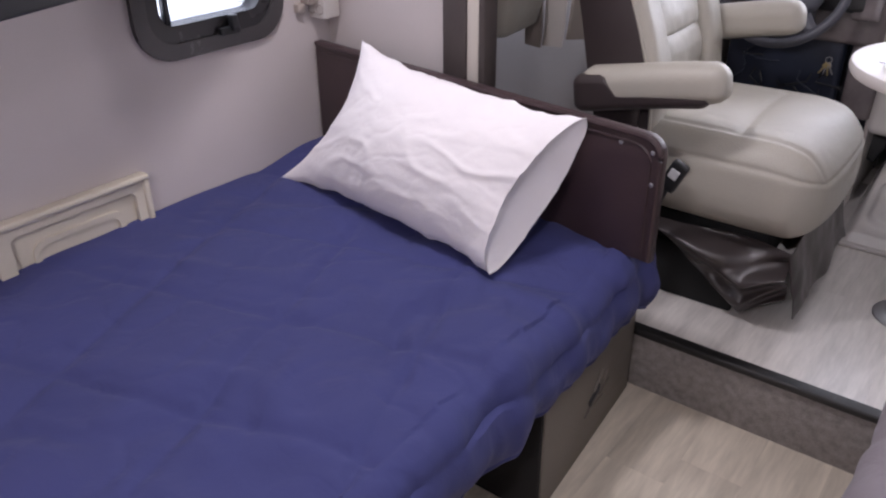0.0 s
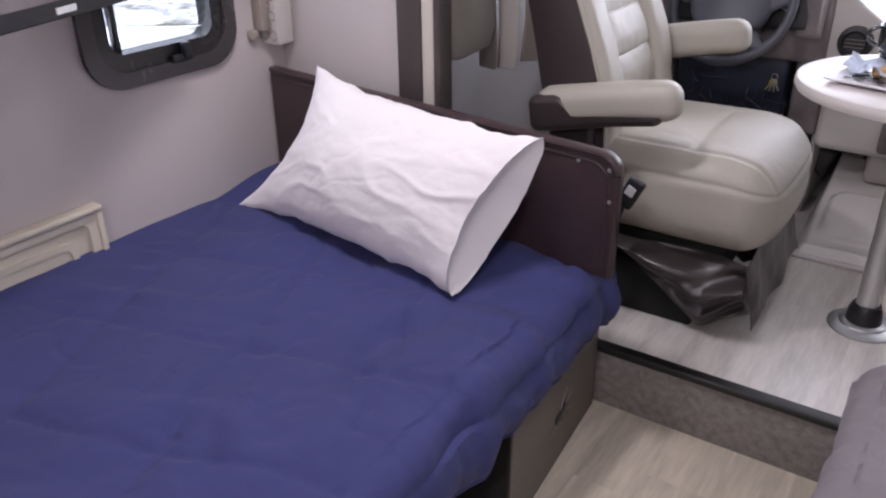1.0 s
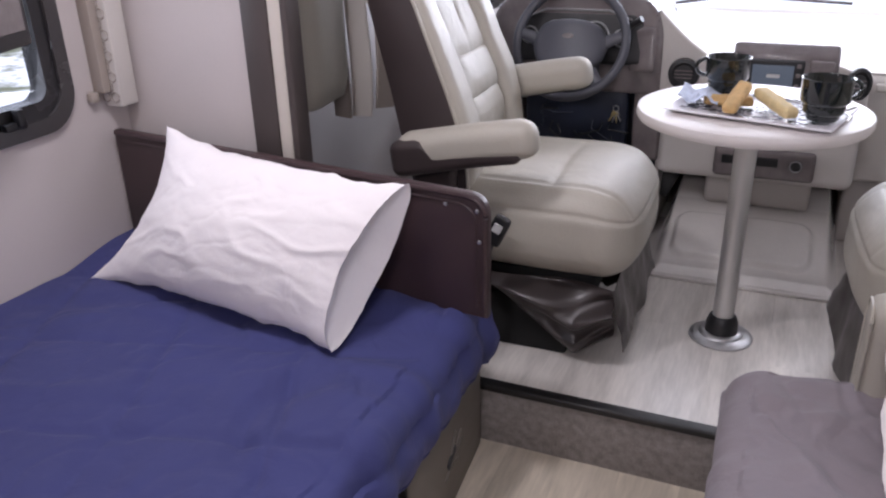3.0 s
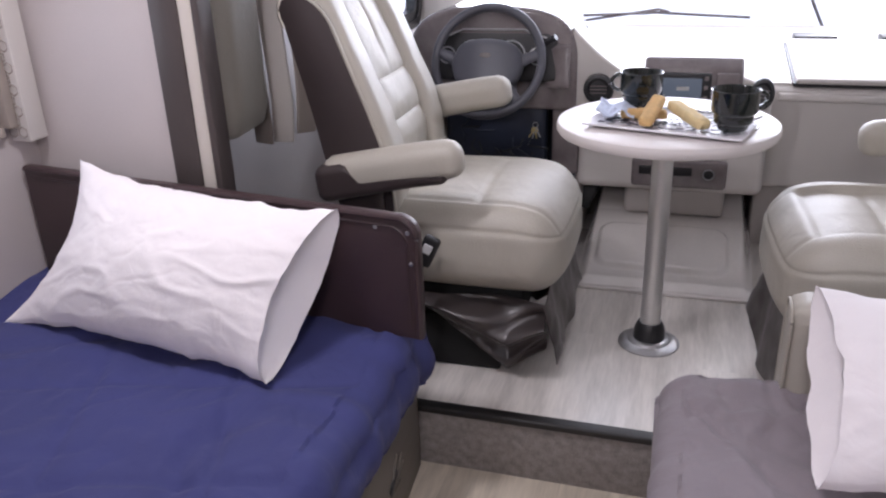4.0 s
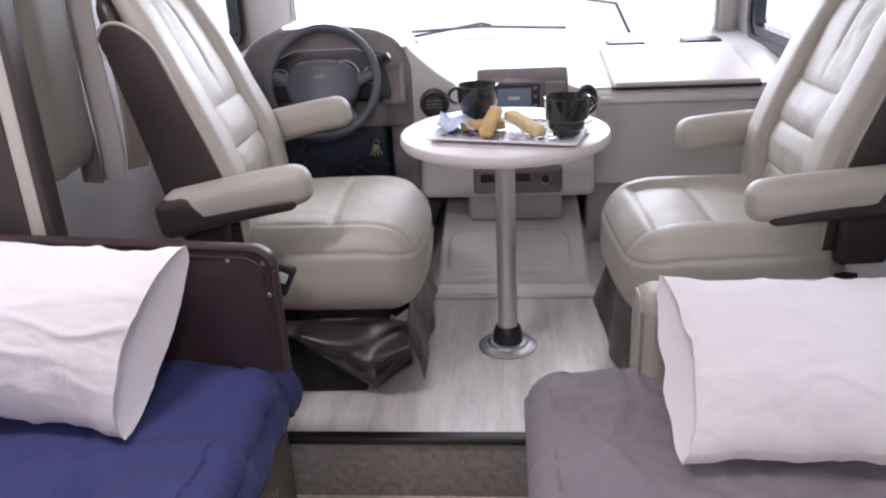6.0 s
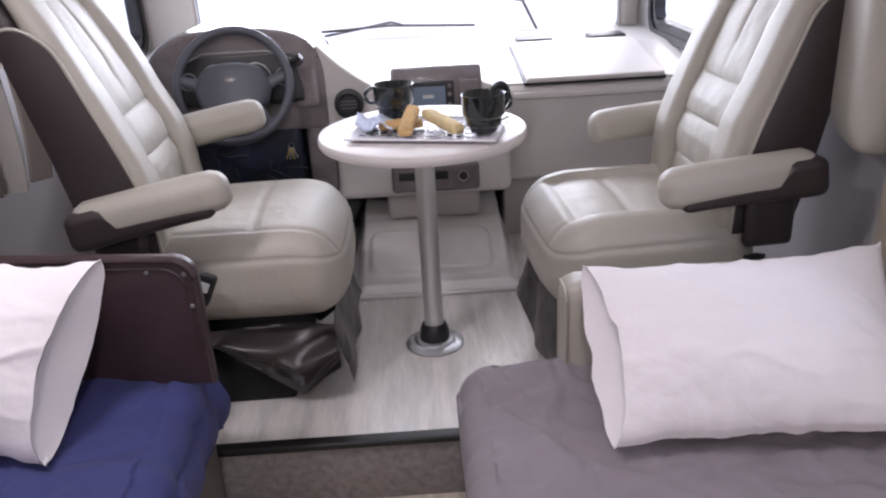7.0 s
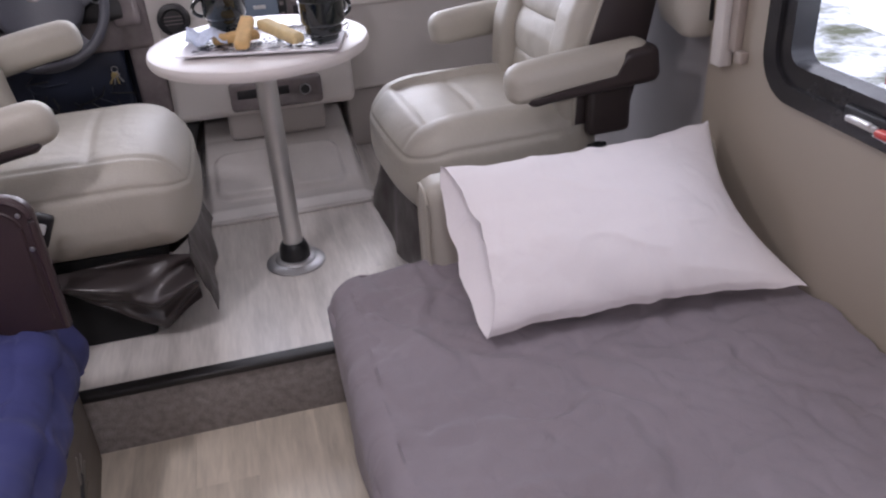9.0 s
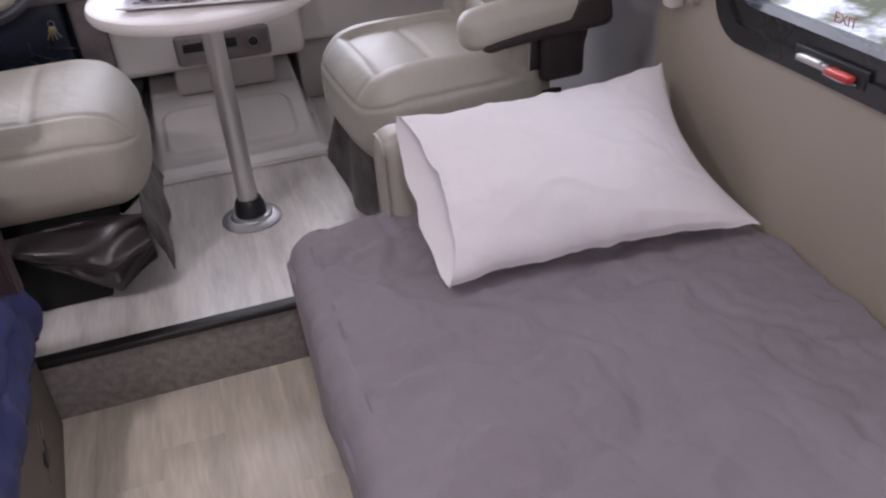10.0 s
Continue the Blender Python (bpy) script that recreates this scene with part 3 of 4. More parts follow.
def pillow(name, corners, thick, open_end, label, seed, pull=0.032, sag=0.055, waist=0.05, n=90):
    """Puffed pillow in a loose case; corners bl, br, tr, tl; open_end: the u of the case's open side."""
    bl, br, tr, tl = [Vector(c) for c in corners]
    normal = (br - bl).cross(tl - bl).normalized()
    up = (tl - bl).normalized()
    ox = open_end

    def surf(side):
        def f(u, v):
            # edges bow inwards between the corners
            uu = u
            vv = v
            inset_v = (sag * math.sin(math.pi * uu) ** 0.6 + 0.016 * fbm(uu * 7 + seed, 0.3, 0.5, 3) + 0.010 * fbm(uu * 19 + seed, 0.7, 0.5, 2)) * (1 - 2 * vv)
            inset_u = waist * math.sin(math.pi * vv) * (1 - 2 * uu) * (1 if (uu < 0.5) != (ox < 0.5) else 0.15)
            if side > 0:
                inset_u += (-1 if ox > 0.5 else 1) * pull * math.sin(math.pi * vv ** 0.75) ** 0.8 * (uu if ox > 0.5 else 1 - uu) ** 5
            else:
                inset_u += (1 if ox > 0.5 else -1) * 0.6 * pull * math.sin(math.pi * vv) ** 0.8 * (uu if ox > 0.5 else 1 - uu) ** 5
            p = bl.lerp(br, uu + inset_u).lerp(tl.lerp(tr, uu + inset_u), vv + inset_v)
            eu = uu if ox > 0.5 else 1 - uu
            pu = min(1, (math.sin(math.pi * min(eu, 0.5)) ** 0.62)) if eu < 0.5 else 1 - 0.40 * ((eu - 0.5) / 0.5) ** 2.4
            pv = math.sin(math.pi * vv) ** 0.55
            h = thick * 0.5 * pu * pv
            # soft folds that run out from the corners, and small puckers along the seams
            cr = 1 - abs(fbm(uu * 2.6 + vv * 1.8 + seed, vv * 3.2 - uu * 1.2 + side, seed, 2))
            c2 = 1 - abs(fbm(uu * 7 - vv * 4 + seed, vv * 3.5 + uu * 5, seed + 2, 2))
            seamy = math.exp(-(min(vv, 1 - vv) / 0.16) ** 2)
            pucker = fbm(uu * 16 + seed, vv * 3, seed + 9, 2)
            h += (0.004 * max(cr - 0.76, 0) / 0.24 - 0.0014 * max(c2 - 0.80, 0) / 0.20 + 0.008 * fbm(uu * 1.6 + seed, vv * 1.6, side)) * (0.25 + 0.75 * pv) + 0.0032 * pucker * seamy * pv
            rimmed = min(vv, 1 - vv, eu)
            h = max(h, 0.003) * min(1.0, rimmed / 0.02)
            rag = 0.007 * fbm(vv * 5, seed + side, 1.0, 3) * eu ** 8 * math.sin(math.pi * vv)
            along = (br - bl).normalized()
            return p + normal * (h * side + 0.6 * rag) + along * rag
        return f
    front, back = sheet(surf(1), n, n // 2 * 2), sheet(surf(-1), n, n // 2 * 2)
    th = thing(name, tuple((bl + br) / 2), label, "pillow")
    shell = join(front, back)
    bmesh.ops.remove_doubles(shell, verts=shell.verts, dist=0.0004)
    part("pillowcase", shell, WHITE_COTTON, th)
    # the pillow's own end, set back in the open side

    def cap(u, v):
        e = 1.0 if ox > 0.5 else 0.0
        a, b = surf(1)(e, v), surf(-1)(e, v)
        q = a.lerp(b, u)
        out = (br - bl).normalized() * (1 if ox > 0.5 else -1)
        return q - out * (0.030 * math.sin(math.pi * u) * math.sin(math.pi * v) ** 0.5 + 0.004 * fbm(u * 5, v * 7, 3, 2))
    part("pillow_end", sheet(cap, 10, 24), WHITE_COTTON, th, "end of the pillow inside the open case")
    return th


pillow("pillow", ((-1.455, 1.372, 0.335), (-0.728, 1.315, 0.312), (-0.632, 1.53, 0.632), (-1.30, 1.56, 0.695)), 0.20, 1, "white pillow in a loose cotton case leaning on the headboard", 3.3, 0.030, 0.072, 0.11)

# cream moulded tray on the wall beside the bed
lb = thing("wall_frame", (XL, 0.8, 0.36), "cream plastic moulded recess frame on the wall beside the bed", "wall frame")
part("rim", ring_frame(rounded_rect(0.640, 1.010, 0.29, 0.456, 0.012), rounded_rect(0.676, 0.978, 0.31, 0.424, 0.018), "x", XL, XL + 0.020), CREAM_PLASTIC, lb)
part("top_lip", box(XL, XL + 0.034, 0.634, 1.014, 0.448, 0.462, 0.005, 3), CREAM_PLASTIC, lb)
part("end_lip", box(XL, XL + 0.030, 1.000, 1.014, 0.29, 0.450, 0.005, 3), CREAM_PLASTIC, lb)
part("back_plate", box(XL, XL + 0.006, 0.67, 0.985, 0.30, 0.43, 0.001), CREAM_PLASTIC, lb)
part("inner_moulding", ring_frame(rounded_rect(0.72, 0.945, 0.27, 0.392, 0.03), rounded_rect(0.735, 0.930, 0.27, 0.378, 0.025), "x", XL + 0.004, XL + 0.012), CREAM_PLASTIC, lb)

# cream cushion at the foot of the blue bed
solo("foot_cushion", move(rbox(0.56, 0.30, 0.36, 0.05, 10), pose(-1.245, 0.225, 0.16)), LEATHER, "cream leather cushion at the foot of the blue bed", "cushion", place=(-1.245, 0.225, -0.02))

# television over the bed
tv = thing("television", (-1.30, 0.85, 0.92), "black flat television swung out on its arm by the bed", "television")
tvm = pose(-1.402, 1.285, 0.930, 0, 0, 18.5)
part("body", move(box(0.0, 0.030, -0.86, 0.0, 0.0, 0.50, 0.006, 3), tvm), BLACKP, tv)
part("screen", move(box(0.0295, 0.032, -0.845, -0.018, 0.032, 0.485, 0.001), tvm), BEZEL, tv, "dark glossy screen")
part("maker_mark", move(box(0.030, 0.0325, -0.47, -0.42, 0.010, 0.021, 0), tvm), INK_WHITE, tv, "small white mark")
part("swing_arm", tube([(XL, 0.95, 1.15), (-1.42, 1.0, 1.15), (-1.30, 0.92, 1.15)], 0.02, 8), BLACKP, tv)


# fabric valance beside each window, with its hexagon print
def valance(place_y, x, s, z0, label, y1, rows=16, deep=0.06):
    va = thing("window_valance", (x, place_y, z0), label, "valance", "window valances")
    part("board", box(min(x, x + s * deep), max(x, x + s * deep), place_y, y1, z0, z0 + 0.9, 0.006), FABRIC, va)
    part("return_strip", box(min(x, x + s * 0.6 * deep), max(x, x + s * 0.6 * deep), place_y - 0.03, place_y - 0.002, z0 + 0.04, z0 + 0.9, 0.004), FABRIC_TAN, va, "tan fabric return")
    # hexagon net, proud of the face that looks along the room
    r = 0.017
    for row in range(rows):
        for col in range(2):
            cx = x + s * (0.012 + col * r * 1.75 + (row % 2) * r * 0.87)
            cz = z0 + 0.025 + row * r * 1.52
            if not 0.004 < abs(cx - x) < 0.056:
                continue
            ring = [(cx + r * 0.78 * math.cos(radians(60 * i + 30)), place_y - 0.0005, cz + r * 0.78 * math.sin(radians(60 * i + 30))) for i in range(6)]
            part("hexagon", tube(ring, 0.0022, 4, closed=True), FABRIC_TAN, va)
    part("cord_stop", box(x, x + s * 0.02, place_y - 0.055, place_y - 0.03, z0 + 0.02, z0 + 0.045, 0.004), FABRIC_TAN, va)
    return va


valance(1.60, XL, 1, 0.715, "cream window valance with tan hexagon print", 1.66)
valance(1.585, XR, -1, 0.655, "cream fabric window valance at the wide window", 1.625, 0, 0.034)


# ---- right bed ----
RB_Y0, RB_Y1 = -0.35, 1.665
rb = thing("sofa_bed", (0.55, 0.8, LOW), "cream leather sofa folded flat as a bed under a grey cover", "sofa bed")
part("body", box(0.10, XR - 0.01, RB_Y0, 1.60, LOW, 0.14, 0.006), BOXWOOD, rb)


def right_cover(u, v):
    y = RB_Y0 + (RB_Y1 - RB_Y0) * v
    cr = 0.07
    into = max(0.0, y - (RB_Y1 - cr))
    edge = 0.105 + (cr - math.sqrt(max(cr * cr - into * into, 0)))
    run = XR - 0.006 - edge
    drop = 0.36
    total = run + 0.085 + drop
    s = u * total
    end = max(0.0, (y - 1.59) / (RB_Y1 - 1.59))
    top = 0.268
    if s < run:
        x = XR - 0.006 - s
        k = s / run
        h = 0.75 * fold(x * 1.5, y * 1.5, 20.0) + 0.35 * fold(x * 3.4, y * 3.4, 41.0) + quilt_seam(x, y + 0.1, 0.36, 0.006, 5.0)
        return Vector((x, y, top + 0.012 * (1 - k) ** 3 + h - 0.018 * end ** 3))
    if s < run + 0.085:
        a = (s - run) / 0.085 * math.pi / 2
        r = 0.054
        h = 0.6 * fold(edge, y, 20.0) - 0.004 * max(0.0, fbm(y * 16, 3.0, 5.0, 2)) * math.sin(2 * a)
        return Vector((edge - r * math.sin(a) - h * math.sin(a), y, top - r * (1 - math.cos(a)) + h * math.cos(a) - 0.018 * end ** 3))
    d = s - run - 0.085
    wave = 0.008 * fbm(y * 4, d * 2, 5.5, 3) + 0.006 * math.sin(y * 14) * d / drop
    return Vector((edge - 0.054 - wave + 0.012 * d / drop, y, top - 0.054 - d * 0.93 - 0.018 * end ** 3 * (1 - d / drop)))


spread = thing("bedspread", (0.55, 0.8, 0.14), "mauve-grey quilted bedspread hanging over the bed edge", "bedspread")
part("cover", sheet(right_cover, 200, 240, 0.010), GREY_QUILT, spread)
part("stitched_hem", tube([right_cover(0.997, k / 120) + Vector((0.004, 0, 0)) for k in range(121)], 0.006, 8), GREY_QUILT, spread)
solo("mattress", box(0.11, XR - 0.012, RB_Y0 + 0.02, 1.595, 0.14, 0.235, 0.03, 4), LEATHER, "sofa cushions folded flat under the grey cover", "mattress", place=(0.55, 0.8, 0.14))
arm = part("arm_cushion", move(rbox(0.76, 0.105, 0.44, 0.035, 14), pose(0.672, 1.655, 0.250)), LEATHER, rb, "cream leather arm behind the pillow")
part("end_piping", move(tube([(p[0], 0, p[1]) for p in rounded_rect(-0.044, 0.044, -0.205, 0.205, 0.03)], 0.0035, 6, closed=True), pose(0.296, 1.655, 0.250, 0, 0, 90)), LEATHER, arm)
# the same void black fills the gap under the sofa arm
part("foot_block", box(0.30, 1.0, 1.61, 1.70, LOW, 0.06, 0.004), UNDERBED_SHADE, rb)

pillow("pillow", ((0.322, 1.270, 0.295), (0.985, 1.215, 0.305), (0.965, 1.60, 0.53), (0.318, 1.55, 0.545)), 0.19, 0, "white pillow in a loose cotton case leaning on the sofa arm", 11.7, 0.040, 0.055, 0.085)


# ---- captain chairs ----
def captain_chair(tilts, pivots, rim, rim_y, fwd):
    """Faces +X, about the origin on the floor; its two armrests tilt about their pivots."""
    c = thing("captain_chair", (0, 0, 0), "cream and dark brown leather swivel captain chair", "chair", "captain chairs")

    def ease(k):
        k = max(0.0, min(1.0, k))
        return k * k * (3 - 2 * k)

    def crown(v):
        k = max(0.0, v.z / 0.10)
        v.z += 0.014 * k * math.cos(v.y * 5.2) * math.cos(v.x * 4.0)
        if v.x > 0.12:
            v.z -= 0.9 * (v.x - 0.12) ** 2 * max(0, k) * 1.6
            v.x += 0.015 * max(0, -v.z / 0.1)
        v.y *= 1 + 0.03 * (v.x / 0.25)
        corner = (abs(v.x) / 0.28) ** 3 * (abs(v.y) / 0.265) ** 3
        v.x *= 1 - 0.10 * min(corner, 1.2)
        v.y *= 1 - 0.10 * min(corner, 1.2)
        if v.z < 0:
            v.y *= 1 - 0.5 * v.z * v.z / 0.06
            v.x *= 1 - 0.5 * v.z * v.z / 0.06
        return v

    def seat_shape(v):
        x, y = v.x, v.y
        top = ease((v.z - 0.055) / 0.03)
        # stitched seam round the side of the cushion
        seam = math.exp(-((v.z - 0.070) / 0.007) ** 2) * min(1.0, max(0.0, (v.x + 0.2) * 10))
        v.x *= 1 - 0.014 * seam
        v.y *= 1 - 0.014 * seam
        v = crown(v)
        # padded side rolls stand over the flat middle, which a cross seam divides
        inside = ease((rim_y + 0.014 - abs(y)) / 0.028) * ease((0.222 - x) / 0.04)
        v.z -= top * rim * inside
        v.z -= top * 0.005 * math.exp(-((abs(y) - rim_y) / 0.007) ** 2)
        v.z += top * inside * (0.006 * math.cos(y * 8.5) + 0.004 * abs(math.sin((x - 0.045) * 14)))
        v.z -= top * inside * 0.004 * math.exp(-((x - 0.045) / 0.008) ** 2)
        v.z += 0.0022 * top * fbm(x * 9, y * 9, 4.0 + rim * 90, 3)
        return v
    part("seat", move(rbox(0.56, 0.545, 0.255, 0.085, 72, seat_shape), pose(0.03, 0, 0.375)), LEATHER, c, "cream leather seat cushion")

    # the back, drawn up through level sections: rear, side-panel front and roll front at each height
    heights = (0.42, 0.53, 0.64, 0.73, 0.87, 0.95, 1.03, 1.10, 1.16)
    rear = (-0.285, -0.315, -0.340, -0.358, -0.392, -0.412, -0.428, -0.440, -0.445)
    mid = (-0.150, -0.156, -0.178, -0.208, -0.262, -0.292, -0.322, -0.35, -0.375)
    front = (-0.128, -0.130, -0.140, -0.168, -0.228, -0.262, -0.305, -0.345, -0.375)

    def along(table, z):
        return float(np.interp(z, heights, table))

    def loft(z0, z1, n, section):
        bm = bmesh.new()
        rings = [[bm.verts.new(p) for p in section(z0 + (z1 - z0) * i / n, i / n)] for i in range(n + 1)]
        m = len(rings[0])
        for p, q in zip(rings, rings[1:]):
            for j in range(m):
                bm.faces.new((p[j], p[(j + 1) % m], q[(j + 1) % m], q[j]))
        bm.faces.new(rings[0])
        bm.faces.new(rings[-1])
        return bm

    def half_width(z):
        return 0.25 - 0.03 * ease((z - 0.85) / 0.35)

    def block(xa, xb, ya, yb, z, r, n=7):
        r = min(r, (xb - xa) * 0.49, (yb - ya) * 0.49)
        return [Vector((p[0], p[1], z)) for p in rounded_rect(xa, xb, ya, yb, r, n)]

    def shell_section(z, t):
        w = half_width(z) - 0.004
        cap = 0.05 * max(0.0, (t - 0.9) / 0.1) ** 2
        return block(along(rear, z) + cap, along(mid, z) - 0.05 - cap, -w + cap, w - cap, z, 0.045)
    part("back_shell", loft(0.42, 1.12, 40, shell_section), LEATHER_DARK, c, "dark brown leather back shell")
    for s in (-1, 1):
        def roll_section(z, t):
            w = half_width(z)
            cap = 0.04 * max(0.0, (t - 0.94) / 0.06) ** 2 + 0.02 * max(0.0, (0.06 - t) / 0.06) ** 2
            inner = w - 0.108 - 0.010 * math.sin(math.pi * t)
            ya, yb = sorted((s * (inner + cap), s * (w - cap)))
            return block(along(mid, z) - 0.05 + cap, along(front, z) + fwd - cap + 0.003 * fbm(z * 9, s, 2.0, 2), ya, yb, z, 0.034)
        part("side_bolster", loft(0.44, 1.17, 60, roll_section), LEATHER, c, "smooth cream leather side bolster")
        # dark inset on the flank, round at its top, with a cream welt
        edge = []
        for i in range(15):
            z = 0.455 + 0.495 * i / 14
            edge.append((along(mid, z) + 0.012, z))
        cx, hw = (along(mid, 0.955) + 0.012 + along(rear, 0.955)) / 2, (along(mid, 0.955) + 0.012 - along(rear, 0.955)) / 2
        for i in range(1, 14):
            a = radians(180 * i / 14)
            edge.append((cx - 0.032 * math.sin(a) + hw * math.cos(a), 0.955 + 0.078 * math.sin(a)))
        for i in range(15):
            z = 0.95 - 0.495 * i / 14
            edge.append((along(rear, z) + 0.004, z))
        w = half_width(0.7)
        a, b = sorted((s * (w - 0.03), s * (w + 0.004)))
        part("side_panel", prism(edge, "y", a, b, 0.003, 2), LEATHER_DARK, c, "dark brown leather side panel")
        part("side_welt", tube([(x, s * (w + 0.002), z) for x, z in edge[:29]], 0.0045, 6), LEATHER, c, "cream welt round the side panel")

    def pad_section(z0, z1, seams):
        def f(z, t):
            w = half_width(z) - 0.096
            puff = math.sin(math.pi * t) ** 0.45 if t not in (0, 1) else 0.0
            xb = along(front, z) + fwd * 0.9 - 0.004
            pts = [Vector((xb - 0.06, -w, z)), Vector((xb - 0.06, w, z))]
            for i in range(33):
                y = w - 2 * w * i / 32
                d = 0.010 * puff + 0.006 * (1 - (y / w) ** 2)
                for g in seams:
                    d -= 0.007 * math.exp(-((y - g) / 0.008) ** 2) * puff
                d -= 0.016 * (abs(y) / w) ** 8
                d += 0.0035 * fbm(y * 14 + z0 * 7, z * 10, 3.0, 3)
                pts.append(Vector((xb - 0.030 + d, y, z)))
            return pts
        return f
    for z0, z1, seams in ((0.455, 0.570, ()), (0.570, 0.685, ()), (0.685, 0.795, ()), (0.795, 1.16, (0.0,))):
        part("back_pad", loft(z0, z1, 24, pad_section(z0, z1, seams)), LEATHER, c, "puffed cream leather back pad")
    part("headrest", move(rbox(0.10, 0.30, 0.20, 0.045, 10), pose(-0.42, 0, 1.27, 0, -14, 0)), LEATHER, c)
    part("headrest_post", tube([(-0.41, 0, 1.08), (-0.42, 0, 1.22)], 0.02, 10), BLACKP, c)
    for s, tilt, px in zip((-1, 1), tilts, pivots):
        y = s * 0.305
        swing = pose(px, 0, 0.62) @ pose(0, 0, 0, 0, tilt, 0) @ pose(-px, 0, -0.62)

        def bend(v):
            t = (v.x + 0.20) / 0.40
            rear_round = max(0.0, (0.14 - t) / 0.14)
            v.z *= math.sqrt(max(0.0, 1 - 0.72 * rear_round ** 2))
            v.z += 0.028 * t - 0.045 * max(0, t - 0.6) ** 2
            if v.z < 0:
                v.z *= 1 - 0.35 * max(0, t - 0.2)
            return v
        a = part("armrest", move(rbox(0.385, 0.088, 0.105, 0.042, 14, bend), swing @ pose(-0.1275, y, 0.625)), LEATHER, c, "cream padded armrest")

        def lower(v):
            t = (v.x + 0.20) / 0.40
            v.z -= 0.009
            k = min(1.0, max(0.0, (t - 0.26) / 0.12))
            limit = 0.043 - 0.062 * k * k * (3 - 2 * k) - 0.018 * max(0, t - 0.5)
            v.z = min(v.z, limit)
            return bend(v)
        part("armrest_panel", move(rbox(0.350, 0.060, 0.098, 0.024, 26, lower), swing @ pose(-0.150, y + s * 0.0185, 0.622)), LEATHER_DARK, a, "dark brown lower panel")
        pipe = []
        for k in range(9):
            t = 0.08 + 0.78 * k / 8
            low = -0.0525 * (1 - 0.35 * max(0, t - 0.2)) + 0.028 * t - 0.045 * max(0, t - 0.6) ** 2
            pipe.append((-0.135 - 0.18 + 0.36 * t, y + s * 0.034, 0.627 + low))
        part("armrest_piping", move(tube(pipe, 0.0035, 6), swing), LEATHER, a, "cream piping")
        part("arm_bracket", box(-0.285, -0.165, min(y - s * 0.052, y - s * 0.012), max(y - s * 0.052, y - s * 0.012), 0.43, 0.60, 0.018, 4), LEATHER_DARK, c, "dark armrest bracket")

    # vinyl skirt: one drooping flap on each side of the cushion
    for s in (-1, 1):
        def side_flap(u, v):
            x = -0.16 + 0.42 * u
            hem = 0.218 * min(1.0, max(0.08, u / 0.76)) ** 1.15 - 0.085 * max(0.0, (u - 0.76) / 0.24)
            z = 0.235 - hem * v
            right = min(1.0, max(0.0, (u - 0.25) / 0.4))
            sag = 0.050 * math.sin(math.pi * min(1.0, v * 1.15)) * math.sin(math.pi * (0.15 + 0.7 * u))
            fold2 = right * (0.022 * math.sin(v * 11.0 - u * 4.0) * (1 - 0.4 * v) + 0.012 * math.sin(v * 19.0 + u * 6.0))
            return Vector((x + 0.012 * v * fbm(u * 3, v * 2, s), s * (0.218 + sag + fold2), z + 0.012 * fbm(u * 4, v * 3, 2.0 + s, 2) * v))
        part("skirt_flap", sheet(side_flap, 48, 36, 0.003), SKIRT, c, "drooping brown vinyl side flap")

    def front_flap(u, v):
        y = -0.262 + 0.524 * u
        e = abs(2 * u - 1)
        hem = 0.155 + 0.025 * e ** 4 - 0.02 * math.cos(6 * u)
        return Vector((0.258 + 0.042 * v + 0.006 * math.sin(u * 13) * v + 0.006 * fbm(u * 5, v * 2), y * (1 + 0.06 * v), 0.245 - hem * v))
    part("skirt_flap", sheet(front_flap, 40, 14, 0.003), SKIRT, c, "hanging brown vinyl front flap")
    part("pedestal", box(-0.24, 0.13, -0.205, 0.205, 0.0, 0.165, 0.01), METAL_DARK, c, "black steel pedestal box")
    part("swivel_plate", box(-0.19, 0.19, -0.19, 0.19, 0.16, 0.25, 0.01), METAL_DARK, c)
    part_lever = join(box(-0.23, -0.20, 0.235, 0.262, 0.36, 0.395, 0.008), box(-0.235, -0.18, 0.25, 0.262, 0.385, 0.397, 0.004))
    part("recline_lever", part_lever, BLACKP, c, "black recline lever")
    return c


chair = captain_chair((-7, -7), (0.04, -0.29), 0.006, 0.205, 0.0)
chair.matrix_basis = pose(-0.515, 2.18, 0, 0, 0, 1)
chair = captain_chair((8, 8), (-0.29, -0.29), 0.026, 0.163, 0.028)
chair.matrix_basis = pose(0.598, 2.115, 0, 0, 0, 183)

# seat belt buckle beside the driver's chair
bk = thing("seat_belt_buckle", (-0.545, 1.86, 0.30), "black seat belt buckle on a short stalk", "seat belt buckle")
part("stalk", tube([(-0.60, 1.862, 0.255), (-0.58, 1.862, 0.31), (-0.56, 1.86, 0.37)], 0.014, 8, flat=0.4), BLACKP, bk)
part("housing", move(rbox(0.045, 0.024, 0.085, 0.008, 6), pose(-0.545, 1.858, 0.405, 0, 25, 0)), BLACKP, bk)
part("button", move(rbox(0.024, 0.006, 0.026, 0.002, 4), pose(-0.542, 1.845, 0.415, 0, 25, 0)), INK_WHITE, bk, "pale release button")


